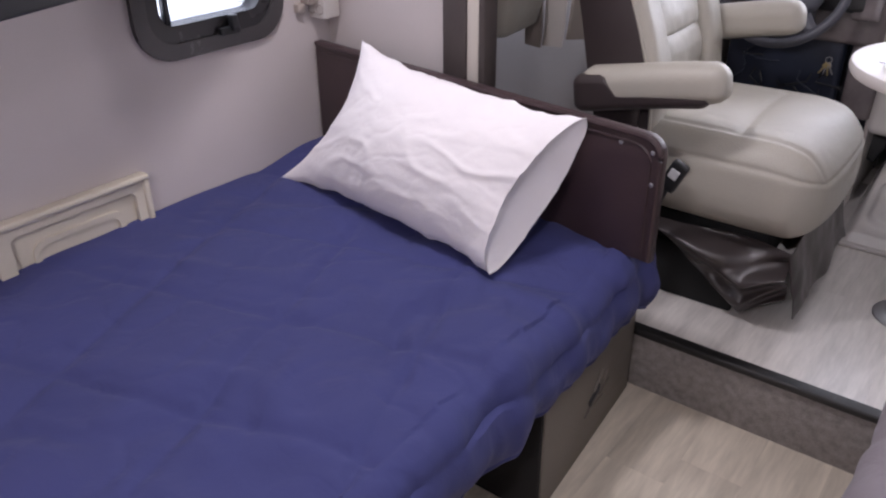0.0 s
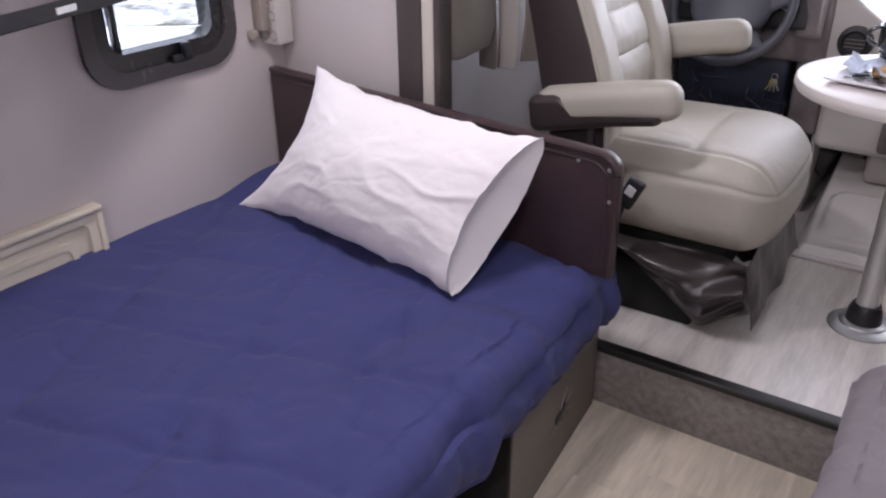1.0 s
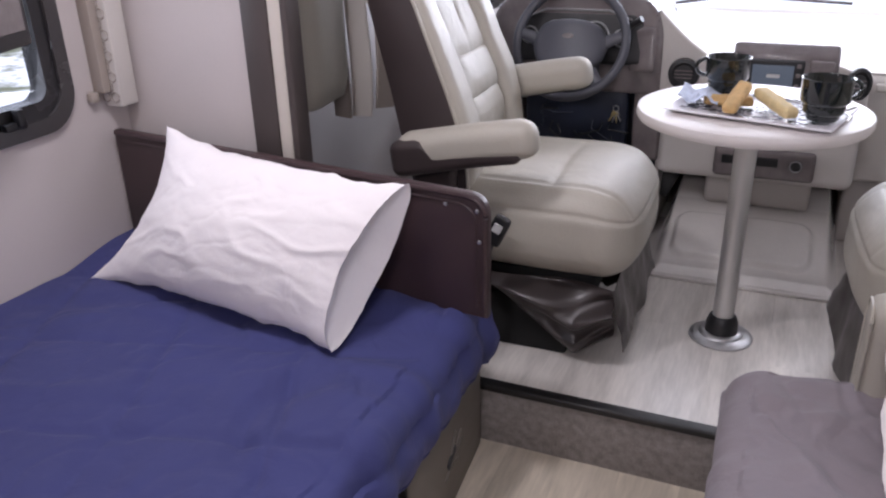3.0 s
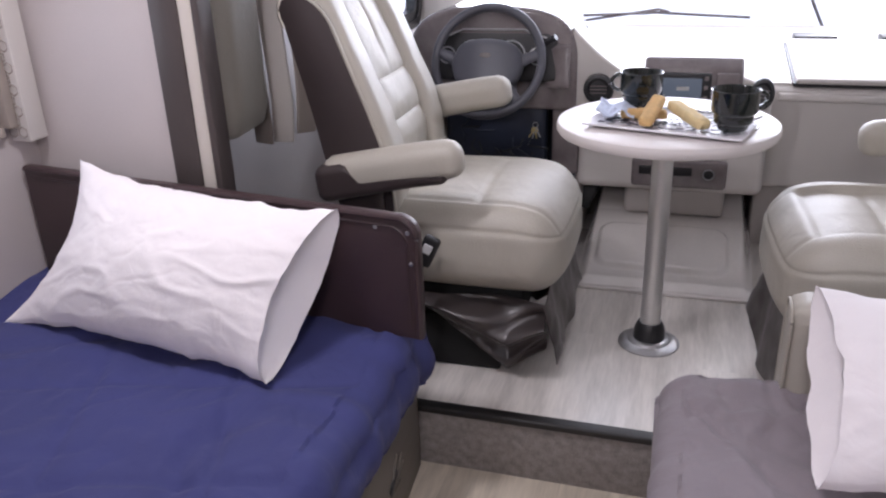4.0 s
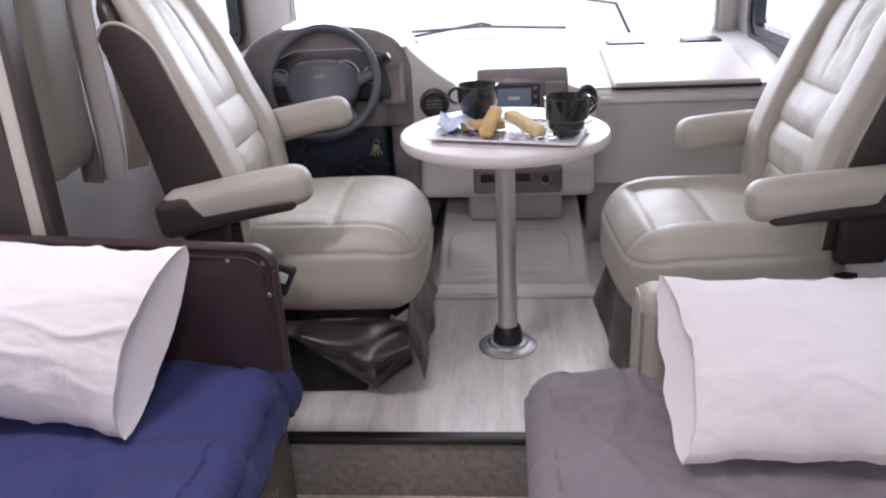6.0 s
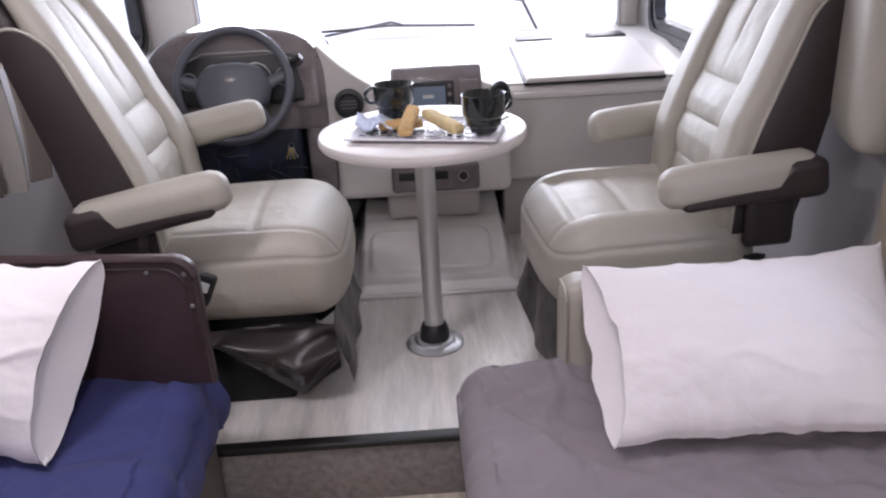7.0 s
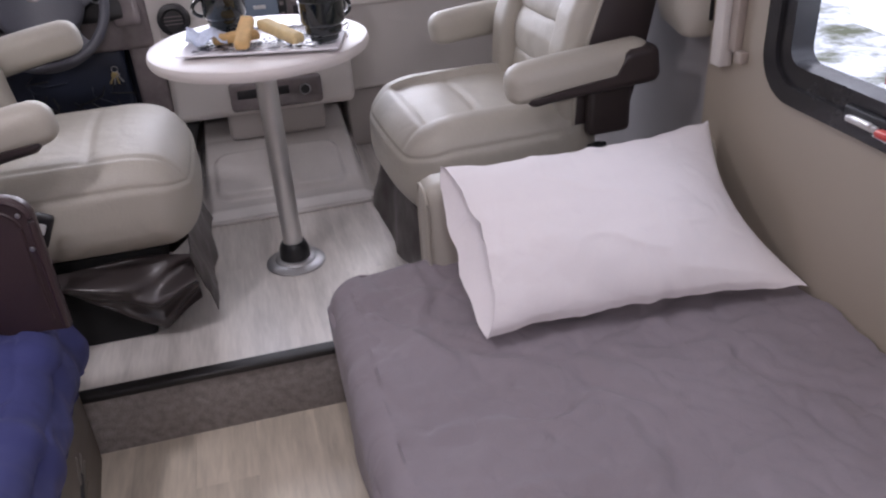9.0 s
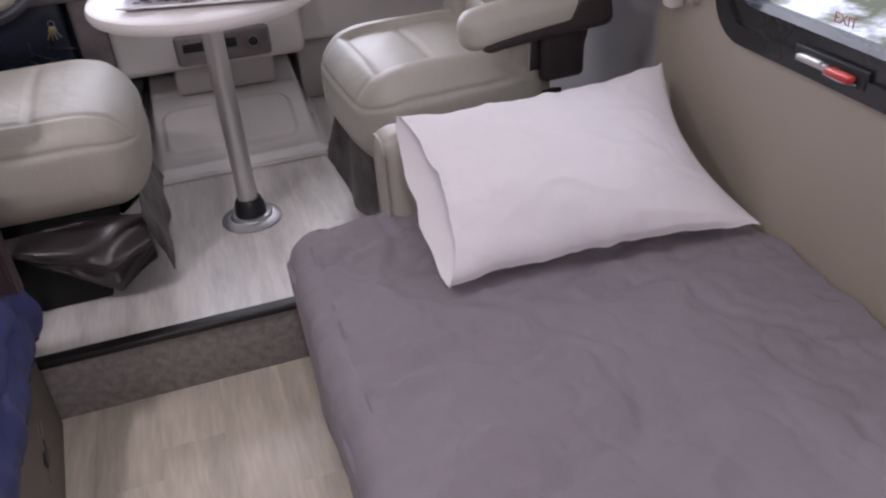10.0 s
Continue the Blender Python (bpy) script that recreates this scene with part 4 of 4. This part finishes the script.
# ---- round table with its tray ----
TX, TY = 0.012, 2.24
TZ = 0.680
table = thing("pedestal_table", (TX, TY, 0), "round cream table on a steel pole", "table")
part("tabletop", lathe([(0.0, TZ), (0.276, TZ), (0.286, TZ - 0.004), (0.289, TZ - 0.012), (0.289, TZ - 0.022), (0.284, TZ - 0.031), (0.270, TZ - 0.034), (0.0, TZ - 0.034)], 72, (TX, TY, 0)), TABLETOP, table, "round cream laminate top")
part("pole", lathe([(0.0, 0.02), (0.029, 0.02), (0.0285, TZ - 0.05), (0.0, TZ - 0.05)], 32, (TX, TY, 0)), CHROME, table, "brushed steel pole")
part("socket", lathe([(0.0, TZ - 0.056), (0.05, TZ - 0.056), (0.075, TZ - 0.038), (0.08, TZ - 0.034), (0.0, TZ - 0.034)], 32, (TX, TY, 0)), ALU, table)
part("collar", lathe([(0.046, 0.018), (0.044, 0.05), (0.038, 0.066), (0.034, 0.072), (0.030, 0.072), (0.030, 0.018)], 32, (TX, TY, 0)), BLACKP, table, "black plastic collar")
part("flange", lathe([(0.0, 0.0), (0.089, 0.0), (0.089, 0.004), (0.080, 0.010), (0.062, 0.013), (0.058, 0.018), (0.046, 0.021), (0.0, 0.021)], 48, (TX, TY, 0)), ALU, table, "polished metal floor flange")

tray = thing("serving_tray", (0.01, 2.235, TZ), "white serving tray with a black leaf print", "tray")
tm4 = pose(0.03, 2.175, TZ + 0.006, 0, 0, -15)


def tray_surface(u, v):
    x, y = (u - 0.5) * 0.40, (v - 0.5) * 0.25
    rim = max(0.0, max((abs(x) - 0.170) / 0.03, (abs(y) - 0.095) / 0.03))
    return Vector((x, y, 0.009 * min(rim, 1.0) ** 1.6))


part("dish", move(sheet(tray_surface, 44, 32, 0.004), tm4), TRAYM, tray)
prng = random.Random(5)
for i in range(210):
    px, py = prng.uniform(-0.165, 0.165), prng.uniform(-0.09, 0.09)
    if -0.05 < px < 0.02 and py > 0.03:
        continue
    a = prng.uniform(0, math.pi)
    leaf = [(0.011 * math.cos(t), 0.0042 * math.sin(t)) for t in [2 * math.pi * k / 8 for k in range(8)]]
    part("printed_leaf", move(prism(leaf, "z", 0.0055, 0.0064), tm4 @ pose(px, py, 0, 0, 0, math.degrees(a))), PATTERN, tray)
for i in range(34):
    px = -0.178 + 0.356 * i / 33
    leaf = [(0.010 * math.cos(t), 0.004 * math.sin(t)) for t in [2 * math.pi * k / 8 for k in range(8)]]
    part("printed_leaf", move(prism(leaf, "z", 0.0, 0.001), tm4 @ pose(px, 0.1140, 0.0090, 12, 0, 0) @ pose(0, 0, 0, 0, 0, 40 if i % 2 else -40)), PATTERN, tray)


def mug(place, turn, label):
    x, y = place
    z = TZ + 0.0135
    mg = thing("coffee_mug", (x, y, z), label, "mug", "coffee mugs")
    part("cup", lathe([(0.0, 0.0), (0.033, 0.0), (0.037, 0.004), (0.038, 0.013), (0.044, 0.017), (0.047, 0.022), (0.048, 0.038), (0.053, 0.043), (0.0555, 0.048), (0.0565, 0.094), (0.0575, 0.098), (0.0555, 0.0995), (0.0530, 0.096), (0.052, 0.05), (0.044, 0.04), (0.042, 0.02), (0.030, 0.013), (0.0, 0.012)], 64, (x, y, z)), CERAMIC, mg)
    hp = []
    for i in range(13):
        a = radians(-80 + 165 * i / 12)
        hp.append((0.052 + 0.028 * math.cos(a), 0, 0.070 + 0.022 * math.sin(a)))
    part("handle", move(tube(hp, 0.0055, 10), Matrix.Translation((x, y, z)) @ Matrix.Rotation(radians(turn), 4, "Z")), CERAMIC, mg)
    return mg


mug((-0.062, 2.305), 186, "glossy black ceramic mug beside the biscuits")
mug((0.172, 2.105), 20, "glossy black ceramic mug beside a spoon")


def biscuit(m, mat, label, size=(0.145, 0.036, 0.024)):
    def rough(v):
        return v + Vector((0, 0, 0)) + v.normalized() * 0.004 * fbm(v.x * 40 + m.translation.x * 30, v.y * 40, v.z * 40, 3)
    solo("biscuit", move(rbox(*size, 0.011, 12, rough), m), mat, label, "biscuit", group="biscuits", place=m.translation)


biscuit(pose(0.066, 2.148, TZ + 0.036, 0, 9, -56), BISCUIT, "golden finger biscuit lying across another", (0.150, 0.040, 0.027))
biscuit(pose(-0.022, 2.138, TZ + 0.045, 0, -17, 77), BISCUIT_DARK, "toasted finger biscuit propped on another", (0.135, 0.038, 0.025))
biscuit(pose(-0.045, 2.195, TZ + 0.023, 0, 0, 8), BISCUIT_DARK, "toasted finger biscuit lying underneath", (0.12, 0.036, 0.024))


def napkin_surface(u, v):
    x, y = (u - 0.5) * 0.10, (v - 0.5) * 0.13
    return Vector((-0.118 + x, 2.225 + y - 0.2 * x, TZ + 0.022 + 0.018 * abs(fbm(x * 24, y * 20, 2, 3)) + 0.008 * math.sin(x * 90)))


solo("napkin", sheet(napkin_surface, 24, 24, 0.002), NAPKIN, "crumpled blue and white napkin on the tray", "napkin", place=(-0.118, 2.225, TZ + 0.02))
sp = thing("spoon", (0.235, 2.20, TZ + 0.02), "shiny steel spoon lying on the tray", "spoon")
part("bowl", move(rbox(0.055, 0.032, 0.008, 0.0038, 8), pose(0.222, 2.185, TZ + 0.026, 0, 0, 60)), CHROME, sp)
part("handle", tube([(0.215, 2.165, TZ + 0.026), (0.232, 2.10, TZ + 0.024), (0.222, 2.055, TZ + 0.026)], 0.003, 6), CHROME, sp)

# ---- the cab: engine cover, dashboard, wheel ----
hump = thing("engine_cover", (0.0, 2.9, 0.0), "grey moulded engine cover with glossy lid", "engine cover")
part("front_mat", prism([(-0.30, 2.565), (0.31, 2.565), (0.34, 3.1), (-0.30, 3.1)], "z", 0.0, 0.012, 0.004), HUMP, hump, "clear vinyl floor mat")


def hump_point(u, v):
    x = -0.262 + 0.59 * u
    y = 2.585 + 0.62 * v
    side = min(1.0, min(u, 1 - u) / 0.07)
    side = side * side * (3 - 2 * side)
    k = min(1.0, max(0.0, (v - 0.05) / 0.6))
    z = 0.012 + (0.02 + 0.12 * k * k * (3 - 2 * k) + 0.16 * max(0.0, v - 0.62)) * (0.25 + 0.75 * side) * min(1, v / 0.05)
    # the raised lid, a round-cornered plateau
    dx, dy = abs(x - 0.02) - 0.17, abs(y - 2.775) - 0.05
    out = math.hypot(max(dx, 0), max(dy, 0))
    lift = min(1.0, max(0.0, (0.062 - out) / 0.022))
    z += 0.017 * lift * lift * (3 - 2 * lift) + 0.004 * fbm(x * 5, y * 5, 1.0, 2) * side
    return Vector((x, y, z))


part("cover", sheet(hump_point, 110, 110, 0.006), HUMP, hump)
part("grab_bar", tube([(0.12, 2.93, 0.06), (0.125, 2.95, 0.10), (0.16, 2.955, 0.115), (0.22, 2.955, 0.11), (0.235, 2.94, 0.07)], 0.006, 8), HUMP, hump)

dash = thing("dashboard", (-0.05, 3.3, 0.25), "moulded greige dashboard across the cab", "dashboard")


def yz_body(name, x0, x1, poly, mat, label="", bevel=0.02):
    return part(name, prism(poly, "x", x0, x1, bevel, 4), mat, dash, label)


# broad top shelf below the windshield, sloping down to the front of the dash
def shelf_top(u, v):
    x = CL + 0.004 + (CR - CL - 0.008) * u
    y = 3.05 + 0.935 * v
    bulge = 0.17 * math.exp(-((x + 0.60) / 0.31) ** 4) * (1 - v) ** 0.8
    z = 0.627 + (y - 3.05) * 0.14 if y < 3.5 else 0.690 + 0.02 * (y - 3.5)
    return Vector((x, y, z + bulge))


part("shelf", sheet(shelf_top, 70, 40, 0.02), DASH, dash, "pale dash shelf under the windshield")
yz_body("passenger_face", 0.325, CR - 0.003, [(3.045, 0.25), (3.30, 0.22), (3.30, 0.63), (3.07, 0.625), (3.03, 0.612), (3.018, 0.59), (3.03, 0.42)], DASH, "", 0.016)
yz_body("passenger_ledge", 0.36, CR - 0.003, [(3.008, 0.572), (3.04, 0.565), (3.04, 0.60), (3.012, 0.597)], DASH, "rounded lip under the lid", 0.008)
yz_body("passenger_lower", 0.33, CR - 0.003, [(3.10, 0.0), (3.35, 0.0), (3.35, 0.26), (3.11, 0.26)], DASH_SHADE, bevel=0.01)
# hinged lid on the slope
lid_m = Matrix.Translation((0, 3.05, 0.628)) @ Matrix.Rotation(math.atan(0.14), 4, "X")
# black slab under the lid draws its shadow line
part("lid_gap_shade", move(box(0.406, 0.940, -0.022, 0.462, -0.006, 0.006, 0.002), lid_m), BLACKP, dash, "black slab painting the shadow gap round the lid")
part("lid", move(box(0.414, 0.932, -0.030, 0.453, 0.004, 0.024, 0.009, 4), lid_m), DASH, dash, "hinged storage lid")
for x0 in (0.45, 0.765):
    part("defrost_vent", box(x0, x0 + 0.155, 3.55, 3.66, 0.685, 0.716, 0.006), BLACKP, dash, "black defroster vent")
# centre stack
stack = [(2.86, 0.27), (3.2, 0.23), (3.4, 0.66), (3.25, 0.665), (3.05, 0.655), (2.93, 0.648), (2.88, 0.62), (2.875, 0.55), (2.88, 0.40)]
part("centre_console", prism(stack, "x", -0.30, 0.335, 0.03, 5), DASH, dash)
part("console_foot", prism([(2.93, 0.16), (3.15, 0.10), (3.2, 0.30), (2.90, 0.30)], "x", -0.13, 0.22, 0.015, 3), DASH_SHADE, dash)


brow = [(-0.335, 0.50)]
for k in range(25):
    x = -0.335 + 0.665 * k / 24
    brow.append((x, 0.648 + 0.185 * max(0.0, 1 - (x + 0.335) / 0.28) ** 1.6 + 0.045 * math.exp(-((x - 0.09) / 0.17) ** 4)))
brow.append((0.334, 0.50))
part("console_brow", prism(brow, "y", 2.885, 3.07, 0.012, 4), DASH, dash, "curved moulded brow of the console")
hood = part("radio_hood", prism([(2.865, 0.585), (2.92, 0.58), (2.95, 0.73), (2.905, 0.735), (2.872, 0.70)], "x", -0.085, 0.235, 0.014, 4), BEZEL, dash, "dark glossy radio surround")
part("radio", box(-0.045, 0.135, 2.852, 2.875, 0.585, 0.688, 0.006, 3), BLACKP, hood, "black touch-screen radio")
part("radio_screen", box(-0.02, 0.105, 2.8495, 2.853, 0.602, 0.672, 0.001), SCREEN, hood, "dim grey-blue display")
part("clock_digits", box(0.025, 0.065, 2.8484, 2.850, 0.632, 0.644, 0), INK_WHITE, hood)
for z in (0.60, 0.635, 0.665):
    part("radio_key", box(0.112, 0.126, 2.849, 2.853, z, z + 0.014, 0.002), BEZEL, hood)
part("side_vent", box(0.15, 0.222, 2.855, 2.878, 0.635, 0.69, 0.006, 3), BEZEL, hood, "small glossy vent")
part("side_pocket", box(0.155, 0.218, 2.857, 2.878, 0.588, 0.628, 0.004, 3), BLACKP, hood)
lowp = part("lower_panel", box(-0.105, 0.215, 2.845, 2.87, 0.288, 0.392, 0.014, 4), BEZEL, dash, "dark lower control panel")
part("slot", box(-0.08, 0.10, 2.842, 2.848, 0.335, 0.366, 0.004), BLACKP, lowp)
part("knob", move(lathe([(0.0, 0.006), (0.014, 0.006), (0.019, 0.003), (0.02, 0.0), (0.0, 0.0)], 24), Matrix.Translation((0.155, 2.845, 0.345)) @ Matrix.Rotation(radians(90), 4, "X")), BLACKP, lowp)
part("knob_ring", move(tube([(0.018 * math.cos(a), 0.018 * math.sin(a), 0.003) for a in [2 * math.pi * i / 24 for i in range(24)]], 0.0022, 6, closed=True), Matrix.Translation((0.155, 2.843, 0.345)) @ Matrix.Rotation(radians(90), 4, "X")), ALU, lowp, "bright ring")
for cx, cs in ((-0.235, 1.0), (0.298, 0.72)):
    vent = part("air_vent", move(lathe([(0.0, 0.012), (0.030, 0.012), (0.038, 0.022), (0.050, 0.018), (0.053, 0.0), (0.0, 0.0)], 32), Matrix.Translation((cx, 2.868, 0.625)) @ Matrix.Rotation(radians(85), 4, "X") @ Matrix.Diagonal((cs, 1, 1, 1))), BLACKP, dash, "round black air vent")
    for k in (-0.012, 0.0, 0.012):
        part("vane", box(cx - 0.03 * cs, cx + 0.03 * cs, 2.849, 2.858, 0.624 + k, 0.627 + k, 0.001), BEZEL, vent)

# instrument pod
pod_arch = [(-0.93, 0.54)] + [(-0.62 + 0.31 * math.cos(radians(180 - 6 * k)) * abs(math.cos(radians(180 - 6 * k))) ** -0.35 if abs(math.cos(radians(180 - 6 * k))) > 1e-6 else -0.62, 0.70 + 0.20 * math.sin(radians(6 * k)) ** 0.7) for k in range(31)] + [(-0.31, 0.54)]
pod = part("instrument_pod", move(prism(pod_arch, "y", 2.875, 3.25, 0.02, 3), Matrix.Identity(4)), BEZEL, dash, "glossy brown-grey instrument surround")
part("cluster_recess", move(rbox(0.44, 0.03, 0.185, 0.014, 8), pose(-0.60, 2.872, 0.735, -14, 0, 0)), BLACKP, pod, "dark instrument cluster")
for gx, gr in ((-0.68, 0.052), (-0.545, 0.052), (-0.775, 0.028), (-0.45, 0.028)):
    part("gauge_ring", move(tube([(gr * math.cos(a), gr * math.sin(a), 0) for a in [2 * math.pi * i / 28 for i in range(28)]], 0.003, 6, closed=True), Matrix.Translation((gx, 2.853, 0.735)) @ Matrix.Rotation(radians(76), 4, "X")), ALU, pod, "bright gauge ring")
part("chrome_line", tube([(-0.80, 2.866, 0.79), (-0.72, 2.873, 0.822), (-0.50, 2.873, 0.822), (-0.42, 2.866, 0.795)], 0.004, 6), ALU, pod)
for k in range(3):
    part("switch", move(rbox(0.024, 0.008, 0.014, 0.003, 4), pose(-0.43 + 0.012 * k, 2.90 + 0.0, 0.862 - 0.022 * k, -20, 0, 0)), INK_WHITE, pod, "small pale switch")
part("indicator_light", move(rbox(0.012, 0.004, 0.012, 0.0018, 4), pose(-0.545, 2.848, 0.765, -14, 0, 0)), GREEN_LIGHT, pod, "small green indicator")
part("switch_panel", move(rbox(0.085, 0.02, 0.15, 0.01, 6), pose(-0.375, 2.862, 0.70, -12, 0, 0)), BEZEL, pod)
yz_body("knee_panel", -0.40, -0.30, [(2.90, 0.30), (3.2, 0.25), (3.2, 0.60), (2.89, 0.60)], BEZEL, "dark knee panel", 0.015)
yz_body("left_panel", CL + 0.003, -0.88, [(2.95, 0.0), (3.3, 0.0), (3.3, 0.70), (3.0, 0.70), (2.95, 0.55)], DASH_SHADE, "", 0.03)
yz_body("firewall", -0.89, -0.30, [(3.30, -0.02), (3.36, -0.02), (3.36, 0.52), (3.30, 0.52)], NAVYP, "dark blue-black pedal well", 0.004)
yz_body("console_side", -0.31, -0.295, [(2.90, 0.02), (3.34, 0.02), (3.34, 0.30), (2.92, 0.30)], DASH_SHADE, "", 0.003)
well = thing("steering_column", (-0.59, 2.95, 0.55), "dark steering column with ignition keys and wiring", "steering column")
part("column", move(rbox(0.14, 0.30, 0.13, 0.03, 8), pose(-0.595, 2.93, 0.655, 24, 0, 0)), WHEELP, well)
part("column_cover", box(-0.80, -0.42, 2.90, 2.96, 0.33, 0.56, 0.02, 3), NAVYP, well, "dark blue-black lower cover")
wr2 = random.Random(8)
for i in range(16):
    x = wr2.uniform(-0.78, -0.44)
    z = wr2.uniform(0.36, 0.50)
    part("wiring", tube([(x, 2.895, z), (x + wr2.uniform(-0.05, 0.05), 2.885, z - 0.03), (x + wr2.uniform(-0.08, 0.08), 2.89, z - wr2.uniform(0.02, 0.09))], 0.0035, 5), wr2.choice([BLACKP, BLACKP, NAVYP]), well)
keys = thing("key_ring", (-0.455, 2.87, 0.47), "bunch of brass and steel keys hanging from the ignition", "keys")
KEYM = material("key_brass", (0.55, 0.45, 0.22), 0.35, metal=0.8)
part("ring", tube([(-0.455 + 0.010 * math.cos(a), 2.868, 0.488 + 0.010 * math.sin(a)) for a in [2 * math.pi * i / 16 for i in range(16)]], 0.0018, 6, closed=True), ALU, keys)
for i, a in enumerate((-28, -8, 12, 30)):
    part("key", move(join(box(-0.011, 0.011, -0.0015, 0.0015, -0.024, 0, 0.001), box(-0.004, 0.004, -0.001, 0.001, -0.06, -0.022, 0.0006)), pose(-0.455, 2.866 - 0.003 * i, 0.480, 0, a, 0) @ Matrix.Scale(0.7, 4)), KEYM if i % 2 else ALU, keys)

wheel = thing("steering_wheel", (-0.60, 2.77, 0.735), "dark grey four-spoke steering wheel", "steering wheel")
wm = pose(-0.605, 2.765, 0.730, 90 - 24, 0, 0)
R = 0.187
part("rim", move(tube([(R * math.cos(a), R * math.sin(a), 0) for a in [2 * math.pi * i / 64 for i in range(64)]], 0.0155, 12, closed=True), wm), WHEELP, wheel)


def hub_shape(v):
    v.z += 0.016 * (1 - (v.x / 0.1) ** 2) * (1 if v.z > 0 else 0)
    c = (abs(v.x) / 0.128) ** 2 * (abs(v.y) / 0.085) ** 1.5
    v.x *= 1 - 0.22 * min(c, 1)
    v.y *= 1 - 0.26 * min(c, 1)
    return v


hub = part("hub", move(rbox(0.255, 0.170, 0.055, 0.026, 16, hub_shape), wm @ pose(0, -0.012, 0.0)), WHEELP, wheel, "padded wheel hub")
for sx in (-1, 1):
    part("spoke", move(tube([(sx * 0.09, -0.01, -0.005), (sx * 0.14, 0.015, -0.004), (sx * 0.182, 0.03, 0)], [0.026, 0.02, 0.016], 10, flat=0.5), wm), WHEELP, wheel)
    part("spoke", move(tube([(sx * 0.06, -0.07, -0.005), (sx * 0.10, -0.12, -0.004), (sx * 0.125, -0.14, 0)], [0.026, 0.02, 0.016], 10, flat=0.5), wm), WHEELP, wheel)
part("badge", move(lathe([(0.0, 0.002), (0.016, 0.0015), (0.018, 0.0), (0.0, 0.0)], 24), wm @ pose(0, 0.01, 0.0445) @ Matrix.Diagonal((1.1, 0.5, 1, 1))), BEZEL, hub, "plain silver oval badge")
part("stalk", tube([(-0.52, 2.83, 0.70), (-0.44, 2.81, 0.765), (-0.375, 2.79, 0.81)], [0.007, 0.008, 0.012], 8), BLACKP, well, "shift lever")
for x0, z0 in ((-0.23, 0.20), (-0.40, 0.10)):
    pd = thing("pedal", (x0, 3.06, z0), "black rubber foot pedal on a steel arm", "pedal", "pedals")
    part("pad", move(rbox(0.075, 0.02, 0.11, 0.007, 6), pose(x0 - 0.055, 3.05, z0 - 0.02, -25, 25, 0)), RUBBER, pd)
    part("lever", tube([(x0 - 0.05, 3.06, z0 + 0.02), (x0 - 0.02, 3.2, z0 + 0.14), (x0 - 0.02, 3.3, z0 + 0.2)], 0.009, 6), BLACKP, pd)

# padded pillar posts, seat belts
for nm, x, y, s, zb, rz in (("pillar", -1.135, 1.995, 1, 0.655, 6), ("pillar", 1.005, 1.79, -1, 0.69, -14)):
    pp = thing("belt_pillar_cover", (x, y, zb), "cream padded seat-belt pillar cover", "pillar cover", "belt pillar covers")
    part("pad", move(rbox(0.12, 0.25, 1.24, 0.05, 12), pose(x, y, zb + 0.62, 0, 0, rz)), LEATHER, pp)
    part("black_seam", move(box(-0.004, 0.004, -0.003, 0.003, 0.05, 1.1, 0.001), pose(x + s * 0.02, y - 0.126, zb, 0, 0, 0)), BLACKP, pp, "thin black seam")
    if s > 0:
        for k, (bx, by, zl) in enumerate(((-1.12, 2.13, 0.585), (-1.09, 2.20, 0.575), (-1.05, 2.27, 0.59))):
            part("belt_strap", move(rbox(0.065, 0.014, 1.26, 0.006, 14, lambda v: v + Vector((0.010 * math.sin(v.z * 9), 0.02 * math.sin(v.z * 5), 0))), pose(bx, by, zl + 0.63, 0, 2, 30 * k - 10)), WEBBING if k != 1 else FABRIC, pp, "tan seat belt strap")

# A-pillars
for x0, x1 in ((CL + 0.002, -0.995), (0.99, CR - 0.002)):
    solo("pillar_front", box(x0, x1, 3.95, 3.985, 0.66, CEIL, 0.03, 4), DASH, "cream moulded windshield pillar", kind="structure")

# ---- floor boards, last ----
plank_rng = random.Random(21)


def lay(floor_ob, x0, x1, y0, y1, z, mat, width=0.150):
    x = x0
    while x < x1 - 0.01:
        w = min(width, x1 - x)
        y = y0 - plank_rng.uniform(0, 0.9)
        while y < y1:
            a, b = max(y, y0), min(y + 1.22, y1)
            if b - a > 0.02:
                bm = box(x + 0.0001, x + w - 0.0001, a, b, z - 0.003, z, 0.0002, 1)
                off = plank_rng.uniform(-30, 30)
                bmesh.ops.translate(bm, verts=bm.verts, vec=(-off, -off, 0))
                ob = mesh_object("plank", bm, mat, smooth=False)
                ob.location = (off, off, 0)
                ob.parent = floor_ob
            y += 1.22
        x += width


lay(floor_low, XL + 0.01, XR - 0.01, -1.89, STEP + 0.002, LOW, PLANK)
lay(floor_cab, -1.2, 1.08, STEP + 0.03, 3.3, 0.0, PLANK_CAB)
